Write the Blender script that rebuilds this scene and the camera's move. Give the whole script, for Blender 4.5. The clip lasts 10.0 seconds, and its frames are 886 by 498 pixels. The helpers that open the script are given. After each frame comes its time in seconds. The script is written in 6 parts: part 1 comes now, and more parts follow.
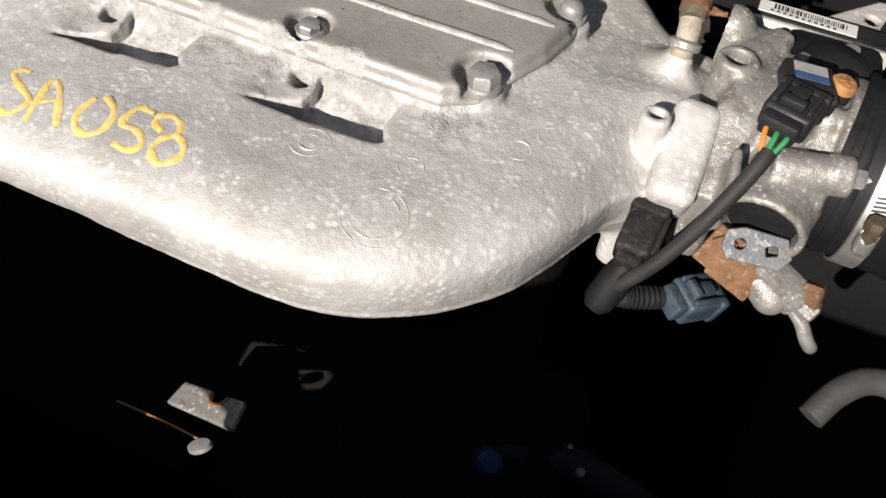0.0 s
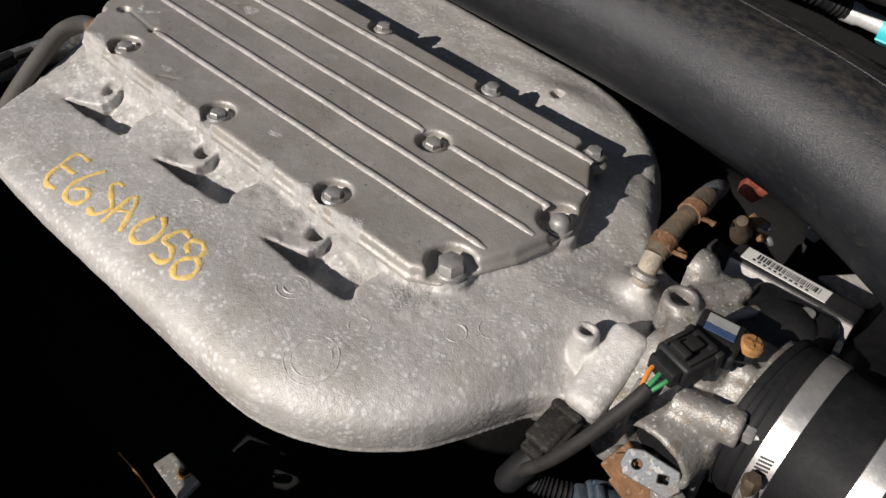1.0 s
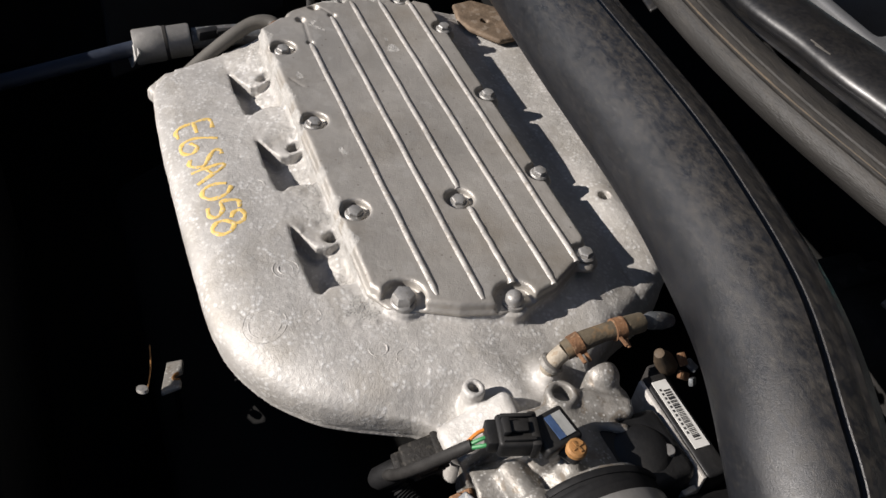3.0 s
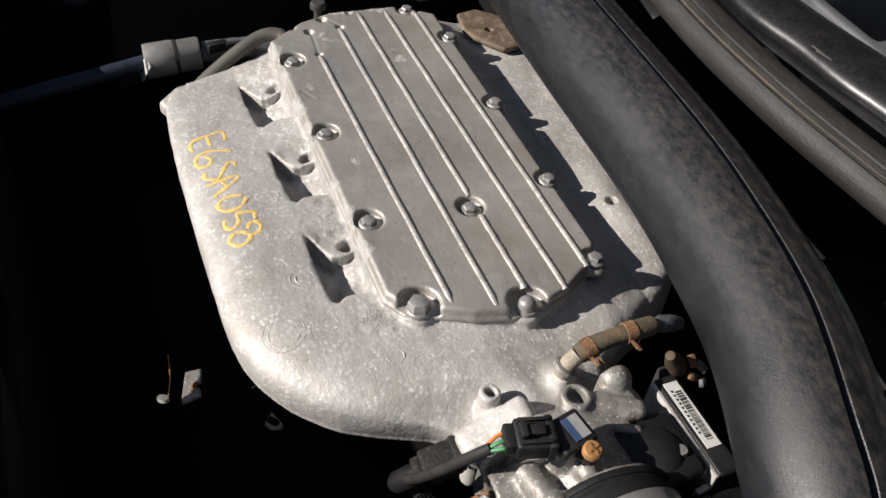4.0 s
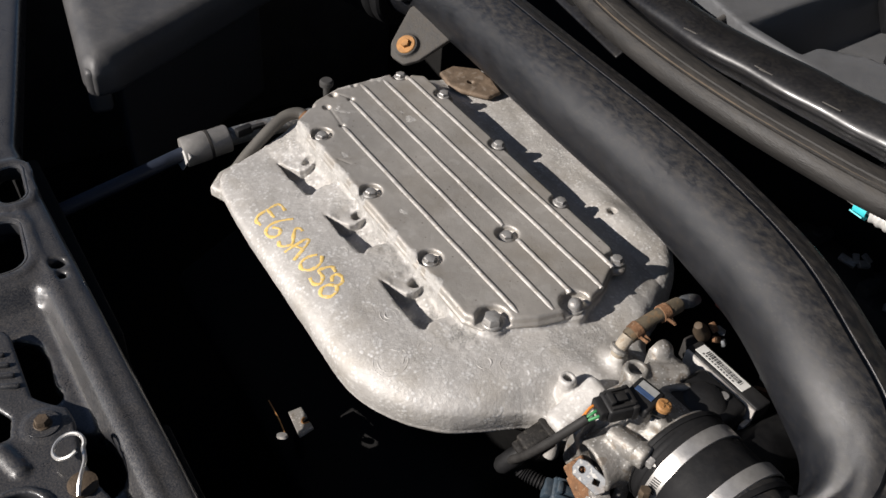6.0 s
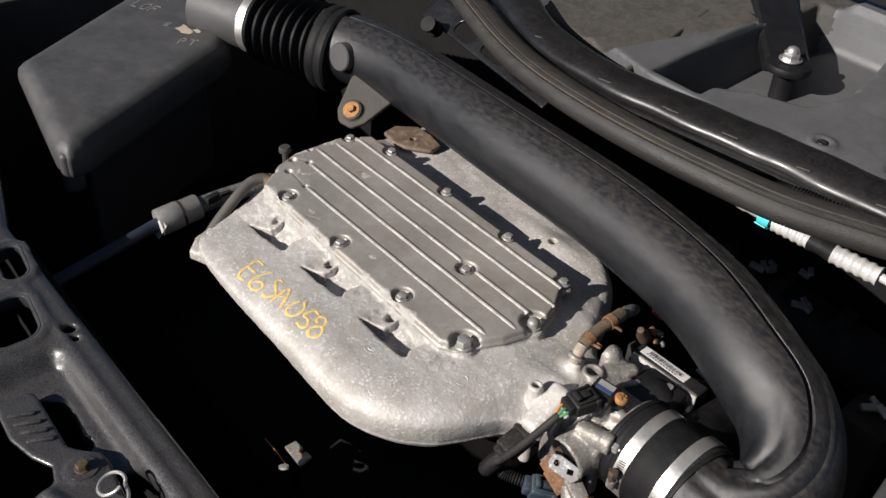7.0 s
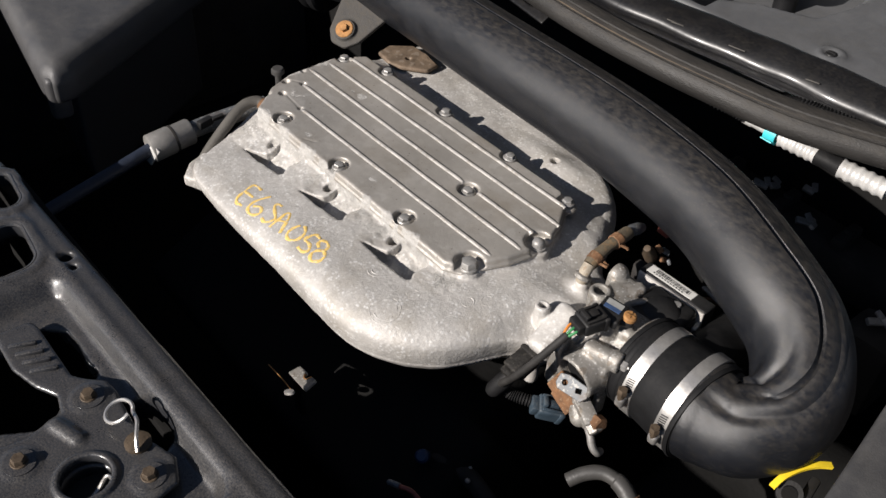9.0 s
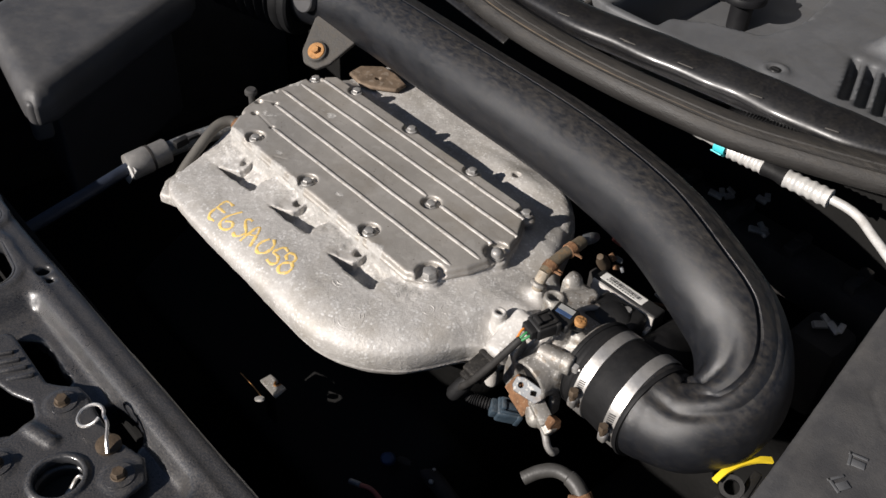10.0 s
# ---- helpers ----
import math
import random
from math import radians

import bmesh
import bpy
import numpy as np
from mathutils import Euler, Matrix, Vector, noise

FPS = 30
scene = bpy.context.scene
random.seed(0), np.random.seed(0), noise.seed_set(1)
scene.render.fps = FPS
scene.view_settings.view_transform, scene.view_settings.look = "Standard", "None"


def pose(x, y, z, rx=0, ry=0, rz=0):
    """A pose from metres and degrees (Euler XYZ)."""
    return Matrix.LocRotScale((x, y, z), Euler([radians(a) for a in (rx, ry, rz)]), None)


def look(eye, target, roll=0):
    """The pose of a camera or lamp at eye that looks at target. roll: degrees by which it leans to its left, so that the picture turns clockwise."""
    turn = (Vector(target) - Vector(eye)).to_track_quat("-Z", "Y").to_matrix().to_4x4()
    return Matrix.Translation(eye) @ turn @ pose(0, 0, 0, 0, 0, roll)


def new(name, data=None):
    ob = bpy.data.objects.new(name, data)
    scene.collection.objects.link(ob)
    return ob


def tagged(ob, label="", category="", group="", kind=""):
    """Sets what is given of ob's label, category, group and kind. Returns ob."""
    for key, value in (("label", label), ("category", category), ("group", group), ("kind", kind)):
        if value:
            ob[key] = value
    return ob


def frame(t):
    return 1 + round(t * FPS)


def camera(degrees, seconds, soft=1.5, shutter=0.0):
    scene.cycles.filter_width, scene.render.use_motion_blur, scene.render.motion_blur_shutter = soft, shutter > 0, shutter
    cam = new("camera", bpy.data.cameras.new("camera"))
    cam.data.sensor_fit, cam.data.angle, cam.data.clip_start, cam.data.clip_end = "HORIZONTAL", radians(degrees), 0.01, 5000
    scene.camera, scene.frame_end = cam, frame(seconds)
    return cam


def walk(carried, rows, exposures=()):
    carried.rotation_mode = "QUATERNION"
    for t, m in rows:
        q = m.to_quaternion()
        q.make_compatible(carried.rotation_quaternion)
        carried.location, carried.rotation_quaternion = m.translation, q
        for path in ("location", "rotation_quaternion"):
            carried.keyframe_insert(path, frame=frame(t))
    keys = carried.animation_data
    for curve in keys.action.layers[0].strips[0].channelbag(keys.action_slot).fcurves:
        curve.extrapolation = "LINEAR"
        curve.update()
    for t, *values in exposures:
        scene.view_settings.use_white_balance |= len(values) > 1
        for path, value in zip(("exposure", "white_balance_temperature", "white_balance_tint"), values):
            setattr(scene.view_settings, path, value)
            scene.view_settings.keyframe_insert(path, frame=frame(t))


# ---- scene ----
cam = camera(51.0, 10.0)
PATH = [
    (0, (0.165, -0.29, 1.038), (-0.232, 0.963, -0.469), 7.7),
    (0.5, (0.222, -0.276, 1.07), (-0.432, 0.939, -0.378), 5.9),
    (1, (0.283, -0.25, 1.112), (-0.642, 0.881, -0.253), 5.5),
    (1.5, (0.345, -0.287, 1.173), (-0.628, 0.81, -0.187), 7.6),
    (1.6, (0.351, -0.292, 1.184), (-0.629, 0.786, -0.186), 8.1),
    (2, (0.39, -0.259, 1.196), (-0.82, 0.561, -0.17), 5.3),
    (2.5, (0.422, -0.17, 1.194), (-0.835, 0.483, -0.218), 8.3),
    (3, (0.421, -0.152, 1.205), (-0.851, 0.517, -0.186), 9.9),
    (4.5, (0.427, -0.177, 1.216), (-0.843, 0.5, -0.172), 8.6),
    (5, (0.436, -0.204, 1.224), (-0.826, 0.489, -0.164), 8.3),
    (5.2, (0.44, -0.228, 1.241), (-0.818, 0.492, -0.137), 8.1),
    (6.3, (0.461, -0.329, 1.308), (-0.732, 0.61, 0.007), 4.5),
    (6.5, (0.47, -0.34, 1.316), (-0.707, 0.654, 0.04), 4.8),
    (7, (0.495, -0.399, 1.344), (-0.681, 0.658, 0.119), 4.1),
    (7.5, (0.511, -0.415, 1.346), (-0.613, 0.666, 0.093), 4.4),
    (8, (0.507, -0.411, 1.337), (-0.604, 0.632, 0.041), 4.0),
    (8.5, (0.494, -0.41, 1.331), (-0.595, 0.617, 0.006), 4.3),
    (9, (0.48, -0.405, 1.329), (-0.596, 0.616, -0.012), 4.1),
    (9.5, (0.484, -0.404, 1.337), (-0.595, 0.629, 0.006), 3.5),
    (10, (0.524, -0.403, 1.35), (-0.569, 0.639, 0.038), 3.5),
]
walk(cam, [(t, look(eye, target, roll)) for t, eye, target, roll in PATH],
     exposures=[(0, 0.70), (0.5, 0.38), (1, 0.18), (1.5, 0.21), (2, 0.42), (3, 0.52), (5, 0.53), (6.5, 0.49), (10, 0.52)])

# ---- light ----
SUN_DIR = Vector((0.14, 0.84, -0.465)).normalized()
world = bpy.data.worlds.new("sky_world")
scene.world = world
world.use_nodes = True
wn = world.node_tree
sky = wn.nodes.new("ShaderNodeTexSky")
sky.sky_type = "NISHITA"
sky.sun_disc = False
sky.air_density, sky.dust_density, sky.ozone_density = 0.55, 0.25, 1.0
sky.sun_elevation = math.asin(-SUN_DIR.z)
sky.sun_rotation = math.atan2(-SUN_DIR.x, -SUN_DIR.y) % (2 * math.pi)
wn.links.new(sky.outputs["Color"], wn.nodes["Background"].inputs["Color"])
wn.nodes["Background"].inputs["Strength"].default_value = 0.05
sun_data = bpy.data.lights.new("sun", "SUN")
sun_data.energy, sun_data.angle, sun_data.color = 5.0, radians(0.53), (1.0, 0.935, 0.88)
sun = new("sun", sun_data)
sun.matrix_world = look((0, -4, 4), Vector((0, -4, 4)) + SUN_DIR)


# ---- building helpers ----
def link_part(name, data, parent=None, label=""):
    ob = new(name, data)
    if parent is not None:
        ob.parent = parent
    if label:
        ob["label"] = label
    return ob


def smooth_all(me, flag=True):
    me.polygons.foreach_set("use_smooth", [flag] * len(me.polygons))


def part(name, bm, mat, parent=None, label="", smooth=True, sharp=35):
    """One bmesh as one mesh object, under a thing or part."""
    bmesh.ops.recalc_face_normals(bm, faces=bm.faces)
    me = bpy.data.meshes.new(name)
    bm.to_mesh(me)
    bm.free()
    me.materials.append(mat)
    smooth_all(me, smooth)
    if smooth and sharp:
        me.set_sharp_from_angle(angle=radians(sharp))
    return link_part(name, me, parent, label)


def thing(name, label, category, group="", kind="", at=(0, 0, 0)):
    ob = new(name)
    ob.location = at
    ob.empty_display_size = 0.02
    return tagged(ob, label, category, group, kind)


def bm_box(size, m=None, bevel=0.0, segs=2):
    bm = bmesh.new()
    bmesh.ops.create_cube(bm, size=1, matrix=Matrix.Diagonal((*size, 1)))
    if bevel:
        bmesh.ops.bevel(bm, geom=bm.edges[:], offset=bevel, segments=segs, profile=0.5, affect="EDGES", clamp_overlap=True)
    if m is not None:
        bm.transform(m)
    return bm


def bm_lathe(profile, n=32, m=None, closed=False):
    """Turn (radius, height) pairs round the z axis."""
    bm = bmesh.new()
    rings = []
    for r, z in profile:
        if r < 1e-6:
            rings.append([bm.verts.new((0, 0, z))])
        else:
            rings.append([bm.verts.new((r * math.cos(2 * math.pi * i / n), r * math.sin(2 * math.pi * i / n), z)) for i in range(n)])
    pairs = list(zip(rings, rings[1:])) + ([(rings[-1], rings[0])] if closed else [])
    for a, b in pairs:
        for i in range(n):
            k = (i + 1) % n
            if len(a) == 1 and len(b) == 1:
                continue
            if len(a) == 1:
                bm.faces.new((a[0], b[k], b[i]))
            elif len(b) == 1:
                bm.faces.new((a[i], a[k], b[0]))
            else:
                bm.faces.new((a[i], a[k], b[k], b[i]))
    if m is not None:
        bm.transform(m)
    return bm


def bm_join(*bms):
    out = bmesh.new()
    for b in bms:
        me = bpy.data.meshes.new("tmp")
        b.to_mesh(me)
        b.free()
        out.from_mesh(me)
        bpy.data.meshes.remove(me)
    return out


def spline(points, n=12, closed=False):
    """Catmull-Rom through the points."""
    P = [np.array(p, float) for p in points]
    out = []
    N = len(P)
    spans = N if closed else N - 1
    for i in range(spans):
        if closed:
            a, b, c, d = P[(i - 1) % N], P[i], P[(i + 1) % N], P[(i + 2) % N]
        else:
            a, b, c, d = P[max(i - 1, 0)], P[i], P[i + 1], P[min(i + 2, N - 1)]
        for k in range(n):
            t = k / n
            out.append(0.5 * (2 * b + (c - a) * t + (2 * a - 5 * b + 4 * c - d) * t * t + (3 * b - a - 3 * c + d) * t ** 3))
    if not closed:
        out.append(P[-1])
    return out


def bm_sweep(path, section, n=None, up=(0, 0, 1), caps=True):
    """Sweep section(i, s) -> list of (side, up) offsets along the path; s runs from 0 to 1."""
    bm = bmesh.new()
    path = [Vector(p) for p in path]
    rings = []
    up = Vector(up)
    for i, p in enumerate(path):
        tan = (path[min(i + 1, len(path) - 1)] - path[max(i - 1, 0)]).normalized()
        side = tan.cross(up).normalized()
        if i and side.dot(last) < 0:
            side = -side
        last = side
        u2 = side.cross(tan).normalized()
        rings.append([bm.verts.new(p + side * a + u2 * b) for a, b in section(i, i / (len(path) - 1))])
    for a, b in zip(rings, rings[1:]):
        k = len(a)
        for i in range(k):
            bm.faces.new((a[i], a[(i + 1) % k], b[(i + 1) % k], b[i]))
    if caps:
        bm.faces.new(rings[0])
        bm.faces.new(rings[-1])
    return bm


def bm_tube(points, r, n=12, seg=14, up=(0, 0, 1), straight=False):
    path = [np.array(p, float) for p in points] if straight else spline(points, n)
    rad = r if callable(r) else (lambda s: r)
    return bm_sweep(path, lambda i, s: [(rad(s) * math.cos(2 * math.pi * k / seg), rad(s) * math.sin(2 * math.pi * k / seg)) for k in range(seg)], up=up)


def bm_bolt(af=0.010, head=0.006, flange=0.0068, flange_h=0.0016, shank=0.0):
    """Hex flange bolt, standing on z = 0: across flats af, with a washer face and a shallow dished head."""
    r = af / math.sqrt(3)
    bm = bmesh.new()
    a = bm_lathe([(0, -0.001 - shank), (flange, -0.001 - shank), (flange, flange_h * 0.6), (flange * 0.93, flange_h), (0, flange_h)], 24)
    b = bm_lathe([(0, 0), (r, 0), (r, head * 0.85), (r * 0.88, head), (0, head)], 6)
    return bm_join(a, b)


# ---- solid shapes on a grid ----
def mesh_from_field(f, lo, hi, h, name="solid"):
    """Naive surface nets of the zero level of f(x, y, z) (negative inside)."""
    ax = [np.arange(lo[i] - 2 * h, hi[i] + 2.5 * h, h) for i in range(3)]
    X, Y, Z = np.meshgrid(*ax, indexing="ij", sparse=True)
    V = np.broadcast_to(f(X, Y, Z), (len(ax[0]), len(ax[1]), len(ax[2]))).astype(np.float32)
    S = V < 0
    nx, ny, nz = V.shape
    count = np.zeros((nx - 1, ny - 1, nz - 1), np.float32)
    acc = np.zeros((nx - 1, ny - 1, nz - 1, 3), np.float32)
    for axis in range(3):
        o = [a for a in range(3) if a != axis]
        sl0 = [slice(None)] * 3
        sl1 = [slice(None)] * 3
        sl0[axis], sl1[axis] = slice(0, -1), slice(1, None)
        v0, v1 = V[tuple(sl0)], V[tuple(sl1)]
        cross = S[tuple(sl0)] != S[tuple(sl1)]
        t = np.where(cross, v0 / np.where(cross, v0 - v1, 1), 0).astype(np.float32)
        for d0 in (0, 1):
            for d1 in (0, 1):
                cut = [slice(None)] * 3
                cut[o[0]] = slice(d0, cross.shape[o[0]] - 1 + d0)
                cut[o[1]] = slice(d1, cross.shape[o[1]] - 1 + d1)
                c = cross[tuple(cut)]
                count += c
                acc[..., axis] += np.where(c, t[tuple(cut)], 0)
                if d0:
                    acc[..., o[0]] += c
                if d1:
                    acc[..., o[1]] += c
    live = count > 0
    idx = -np.ones(count.shape, np.int64)
    cells = np.argwhere(live)
    idx[live] = np.arange(len(cells))
    base = np.array([a[0] for a in ax])
    verts = base + h * (cells + acc[live] / count[live][:, None])
    quads = []
    for axis in range(3):
        o = [(axis + 1) % 3, (axis + 2) % 3]
        sl0 = [slice(1, -1)] * 3
        sl1 = [slice(1, -1)] * 3
        sl0[axis], sl1[axis] = slice(0, -1), slice(1, None)
        a0, a1 = S[tuple(sl0)], S[tuple(sl1)]
        for flip, hit in ((False, a0 & ~a1), (True, ~a0 & a1)):
            p = np.argwhere(hit)
            if not len(p):
                continue
            p[:, o[0]] += 1
            p[:, o[1]] += 1
            ring = []
            for d0, d1 in ((1, 1), (0, 1), (0, 0), (1, 0)):
                q = p.copy()
                q[:, o[0]] -= d0
                q[:, o[1]] -= d1
                ring.append(idx[q[:, 0], q[:, 1], q[:, 2]])
            ring = np.stack(ring, 1)
            quads.append(ring[:, ::-1] if flip else ring)
    quads = np.concatenate(quads)
    me = bpy.data.meshes.new(name)
    me.vertices.add(len(verts))
    me.vertices.foreach_set("co", verts.astype(np.float32).ravel())
    me.loops.add(quads.size)
    me.loops.foreach_set("vertex_index", quads.astype(np.int32).ravel())
    me.polygons.add(len(quads))
    me.polygons.foreach_set("loop_start", np.arange(0, quads.size, 4, dtype=np.int32))
    me.update(calc_edges=True)
    smooth_all(me)
    return me


def field_part(name, f, lo, hi, h, mat, parent=None, label=""):
    me = mesh_from_field(f, lo, hi, h, name)
    me.materials.append(mat)
    return link_part(name, me, parent, label)


def f_poly(X, Y, pts):
    """Signed distance in plan to a polygon."""
    P = np.array(pts, float)
    d = np.full(np.broadcast(X, Y).shape, 1e9)
    s = np.ones_like(d)
    for i in range(len(P)):
        a, b = P[i], P[i - 1]
        ex, ey = b - a
        wx, wy = X - a[0], Y - a[1]
        t = np.clip((wx * ex + wy * ey) / (ex * ex + ey * ey), 0, 1)
        d = np.minimum(d, (wx - ex * t) ** 2 + (wy - ey * t) ** 2)
        c1, c2, c3 = Y >= a[1], Y < b[1], ex * wy > ey * wx
        s = np.where((c1 & c2 & c3) | (~c1 & ~c2 & ~c3), -s, s)
    return s * np.sqrt(d)


def f_extrude(d2, Z, z0, z1, r=0.0, r0=None):
    """Slab of a plan distance between two heights, its edges rounded by r above and r0 below."""
    zc, hz = (z0 + z1) / 2, (z1 - z0) / 2
    rr = r if r0 is None else np.where(Z > zc, r, r0)
    a, b = d2 + rr, np.abs(Z - zc) - hz + rr
    return np.minimum(np.maximum(a, b), 0) + np.hypot(np.maximum(a, 0), np.maximum(b, 0)) - rr


def f_union(a, b, k=0.0):
    if not k:
        return np.minimum(a, b)
    q = np.maximum(k - np.abs(a - b), 0) / k
    return np.minimum(a, b) - q * q * k / 4


def f_cut(a, b, k=0.0):
    return -f_union(-a, b, k)


def f_capsule(X, Y, Z, a, b, ra, rb=None):
    a, b = np.array(a, float), np.array(b, float)
    e = b - a
    t = np.clip(((X - a[0]) * e[0] + (Y - a[1]) * e[1] + (Z - a[2]) * e[2]) / (e @ e), 0, 1)
    d = np.sqrt((X - a[0] - e[0] * t) ** 2 + (Y - a[1] - e[1] * t) ** 2 + (Z - a[2] - e[2] * t) ** 2)
    return d - (ra if rb is None else ra + (rb - ra) * t)


def f_cyl(X, Y, Z, a, b, r, k=0.0):
    """Flat-ended cylinder from a to b, with edges rounded by k."""
    a, b = np.array(a, float), np.array(b, float)
    L = np.linalg.norm(b - a)
    u = (b - a) / L
    t = (X - a[0]) * u[0] + (Y - a[1]) * u[1] + (Z - a[2]) * u[2]
    q = np.sqrt(np.maximum((X - a[0]) ** 2 + (Y - a[1]) ** 2 + (Z - a[2]) ** 2 - t * t, 0))
    da, db = q - r + k, np.abs(t - L / 2) - L / 2 + k
    return np.minimum(np.maximum(da, db), 0) + np.hypot(np.maximum(da, 0), np.maximum(db, 0)) - k


def f_box(X, Y, Z, m, size, k=0.0):
    """Box of that size at the pose m, edges rounded by k."""
    inv = m.inverted()
    L = [inv[i][0] * X + inv[i][1] * Y + inv[i][2] * Z + inv[i][3] for i in range(3)]
    q = [np.abs(L[i]) - size[i] / 2 + k for i in range(3)]
    out = np.sqrt(sum(np.maximum(c, 0) ** 2 for c in q))
    return out + np.minimum(np.maximum(np.maximum(q[0], q[1]), q[2]), 0) - k


# ---- materials ----
def material(name, color, rough=0.6, metal=0.0, vary=0.15, scale=40.0, spots=None, spot_scale=200.0, spot_amount=0.5, bump=0.1, bump_scale=400.0,
             dust=0.0, dust_color=(0.30, 0.27, 0.23), dust_scale=14.0, spec=0.5, coat=0.0, fine=0.0, stretch=1.0,
             dots=None, dot_scale=200.0, dot_size=0.2, dot_relief=0.0, grime=None, grime_scale=9.0, grime_amount=0.4, dust_up=(0.0, 0.7), dust_range=(0.42, 0.68)):
    """Noise at two scales in colour and roughness, fine relief, and an optional layer of dust on upward faces' hollows."""
    m = bpy.data.materials.new(name)
    m.use_nodes = True
    nt = m.node_tree
    nd, ln = nt.nodes, nt.links
    p = nd["Principled BSDF"]
    p.inputs["Metallic"].default_value = metal
    p.inputs["Specular IOR Level"].default_value = spec
    p.inputs["Coat Weight"].default_value = coat
    p.inputs["Coat Roughness"].default_value = 0.12
    tc = nd.new("ShaderNodeTexCoord")
    geo = nd.new("ShaderNodeNewGeometry")
    mp = nd.new("ShaderNodeMapping")
    mp.inputs["Scale"].default_value = (stretch, 1, 1)
    ln.new(geo.outputs["Position"], mp.inputs["Vector"])
    pos = mp.outputs["Vector"]

    def tex(sc, detail=4, rough_=0.6):
        t = nd.new("ShaderNodeTexNoise")
        t.inputs["Scale"].default_value = sc
        t.inputs["Detail"].default_value = detail
        t.inputs["Roughness"].default_value = rough_
        ln.new(pos, t.inputs["Vector"])
        return t.outputs["Fac"]

    def ramp(src, a, b, ca=0.0, cb=1.0):
        r = nd.new("ShaderNodeMapRange")
        r.inputs["From Min"].default_value, r.inputs["From Max"].default_value = a, b
        r.inputs["To Min"].default_value, r.inputs["To Max"].default_value = ca, cb
        ln.new(src, r.inputs["Value"])
        return r.outputs["Result"]

    def mix(fac, a, b):
        x = nd.new("ShaderNodeMix")
        x.data_type = "RGBA"
        if isinstance(fac, float):
            x.inputs["Factor"].default_value = fac
        else:
            ln.new(fac, x.inputs["Factor"])
        for sock, v in ((x.inputs["A"], a), (x.inputs["B"], b)):
            if isinstance(v, tuple):
                sock.default_value = (*v, 1)
            else:
                ln.new(v, sock)
        return x.outputs["Result"]

    c = tuple(color)
    big = tex(scale)
    dark, light = tuple(v * (1 - vary) for v in c), tuple(min(v * (1 + vary), 0.95) for v in c)
    col = mix(ramp(big, 0.3, 0.7), dark, light)
    small = tex(scale * 9, 3)
    col = mix(ramp(small, 0.35, 0.75, 0.0, 0.5), col, dark)
    rbase = ramp(big, 0.3, 0.7, max(rough - 0.08, 0.03), min(rough + 0.08, 1))
    if spots is not None:
        sp = tex(spot_scale, 2, 0.5)
        sp2 = ramp(sp, 0.585, 0.635, 0.0, spot_amount)
        col = mix(sp2, col, tuple(spots))
    if grime is not None:
        col = mix(ramp(tex(grime_scale, 5, 0.65), 0.48, 0.72, 0.0, grime_amount), col, tuple(grime))
    nubs = None
    if dots is not None:
        vo = nd.new("ShaderNodeTexVoronoi")
        vo.inputs["Scale"].default_value = dot_scale
        ln.new(pos, vo.inputs["Vector"])
        ds = nd.new("ShaderNodeMath")
        ds.operation = "MULTIPLY"
        ln.new(ramp(vo.outputs["Distance"], dot_size * 1.6, dot_size * 0.4), ds.inputs[0])
        ln.new(ramp(tex(dot_scale * 0.30, 2, 0.5), 0.43, 0.60), ds.inputs[1])
        nubs = ds.outputs[0]
        col = mix(nubs, col, tuple(dots))
    if dust:
        d1 = ramp(tex(dust_scale, 6, 0.7), *dust_range, 0.0, dust)
        sepn = nd.new("ShaderNodeSeparateXYZ")
        ln.new(geo.outputs["Normal"], sepn.inputs[0])
        upn = ramp(sepn.outputs["Z"], *dust_up)
        mul = nd.new("ShaderNodeMath")
        mul.operation = "MULTIPLY"
        ln.new(d1, mul.inputs[0])
        ln.new(upn, mul.inputs[1])
        col = mix(mul.outputs[0], col, tuple(dust_color))
        rr = nd.new("ShaderNodeMath")
        rr.operation = "MULTIPLY_ADD"
        ln.new(mul.outputs[0], rr.inputs[0])
        rr.inputs[1].default_value = 0.35
        ln.new(rbase, rr.inputs[2])
        rbase = rr.outputs[0]
    ln.new(col, p.inputs["Base Color"])
    ln.new(rbase, p.inputs["Roughness"])
    if bump:
        b = nd.new("ShaderNodeBump")
        b.inputs["Strength"].default_value = bump
        b.inputs["Distance"].default_value = 0.001
        ln.new(tex(bump_scale, 3, 0.55), b.inputs["Height"])
        last = b
        if fine:
            b2 = nd.new("ShaderNodeBump")
            b2.inputs["Strength"].default_value = fine
            b2.inputs["Distance"].default_value = 0.0006
            ln.new(tex(bump_scale * 3.5, 2, 0.5), b2.inputs["Height"])
            ln.new(b.outputs["Normal"], b2.inputs["Normal"])
            last = b2
        if nubs is not None:
            b3 = nd.new("ShaderNodeBump")
            b3.inputs["Strength"].default_value = dot_relief
            b3.inputs["Distance"].default_value = 0.001
            ln.new(nubs, b3.inputs["Height"])
            ln.new(last.outputs["Normal"], b3.inputs["Normal"])
            last = b3
        ln.new(last.outputs["Normal"], p.inputs["Normal"])
    return m


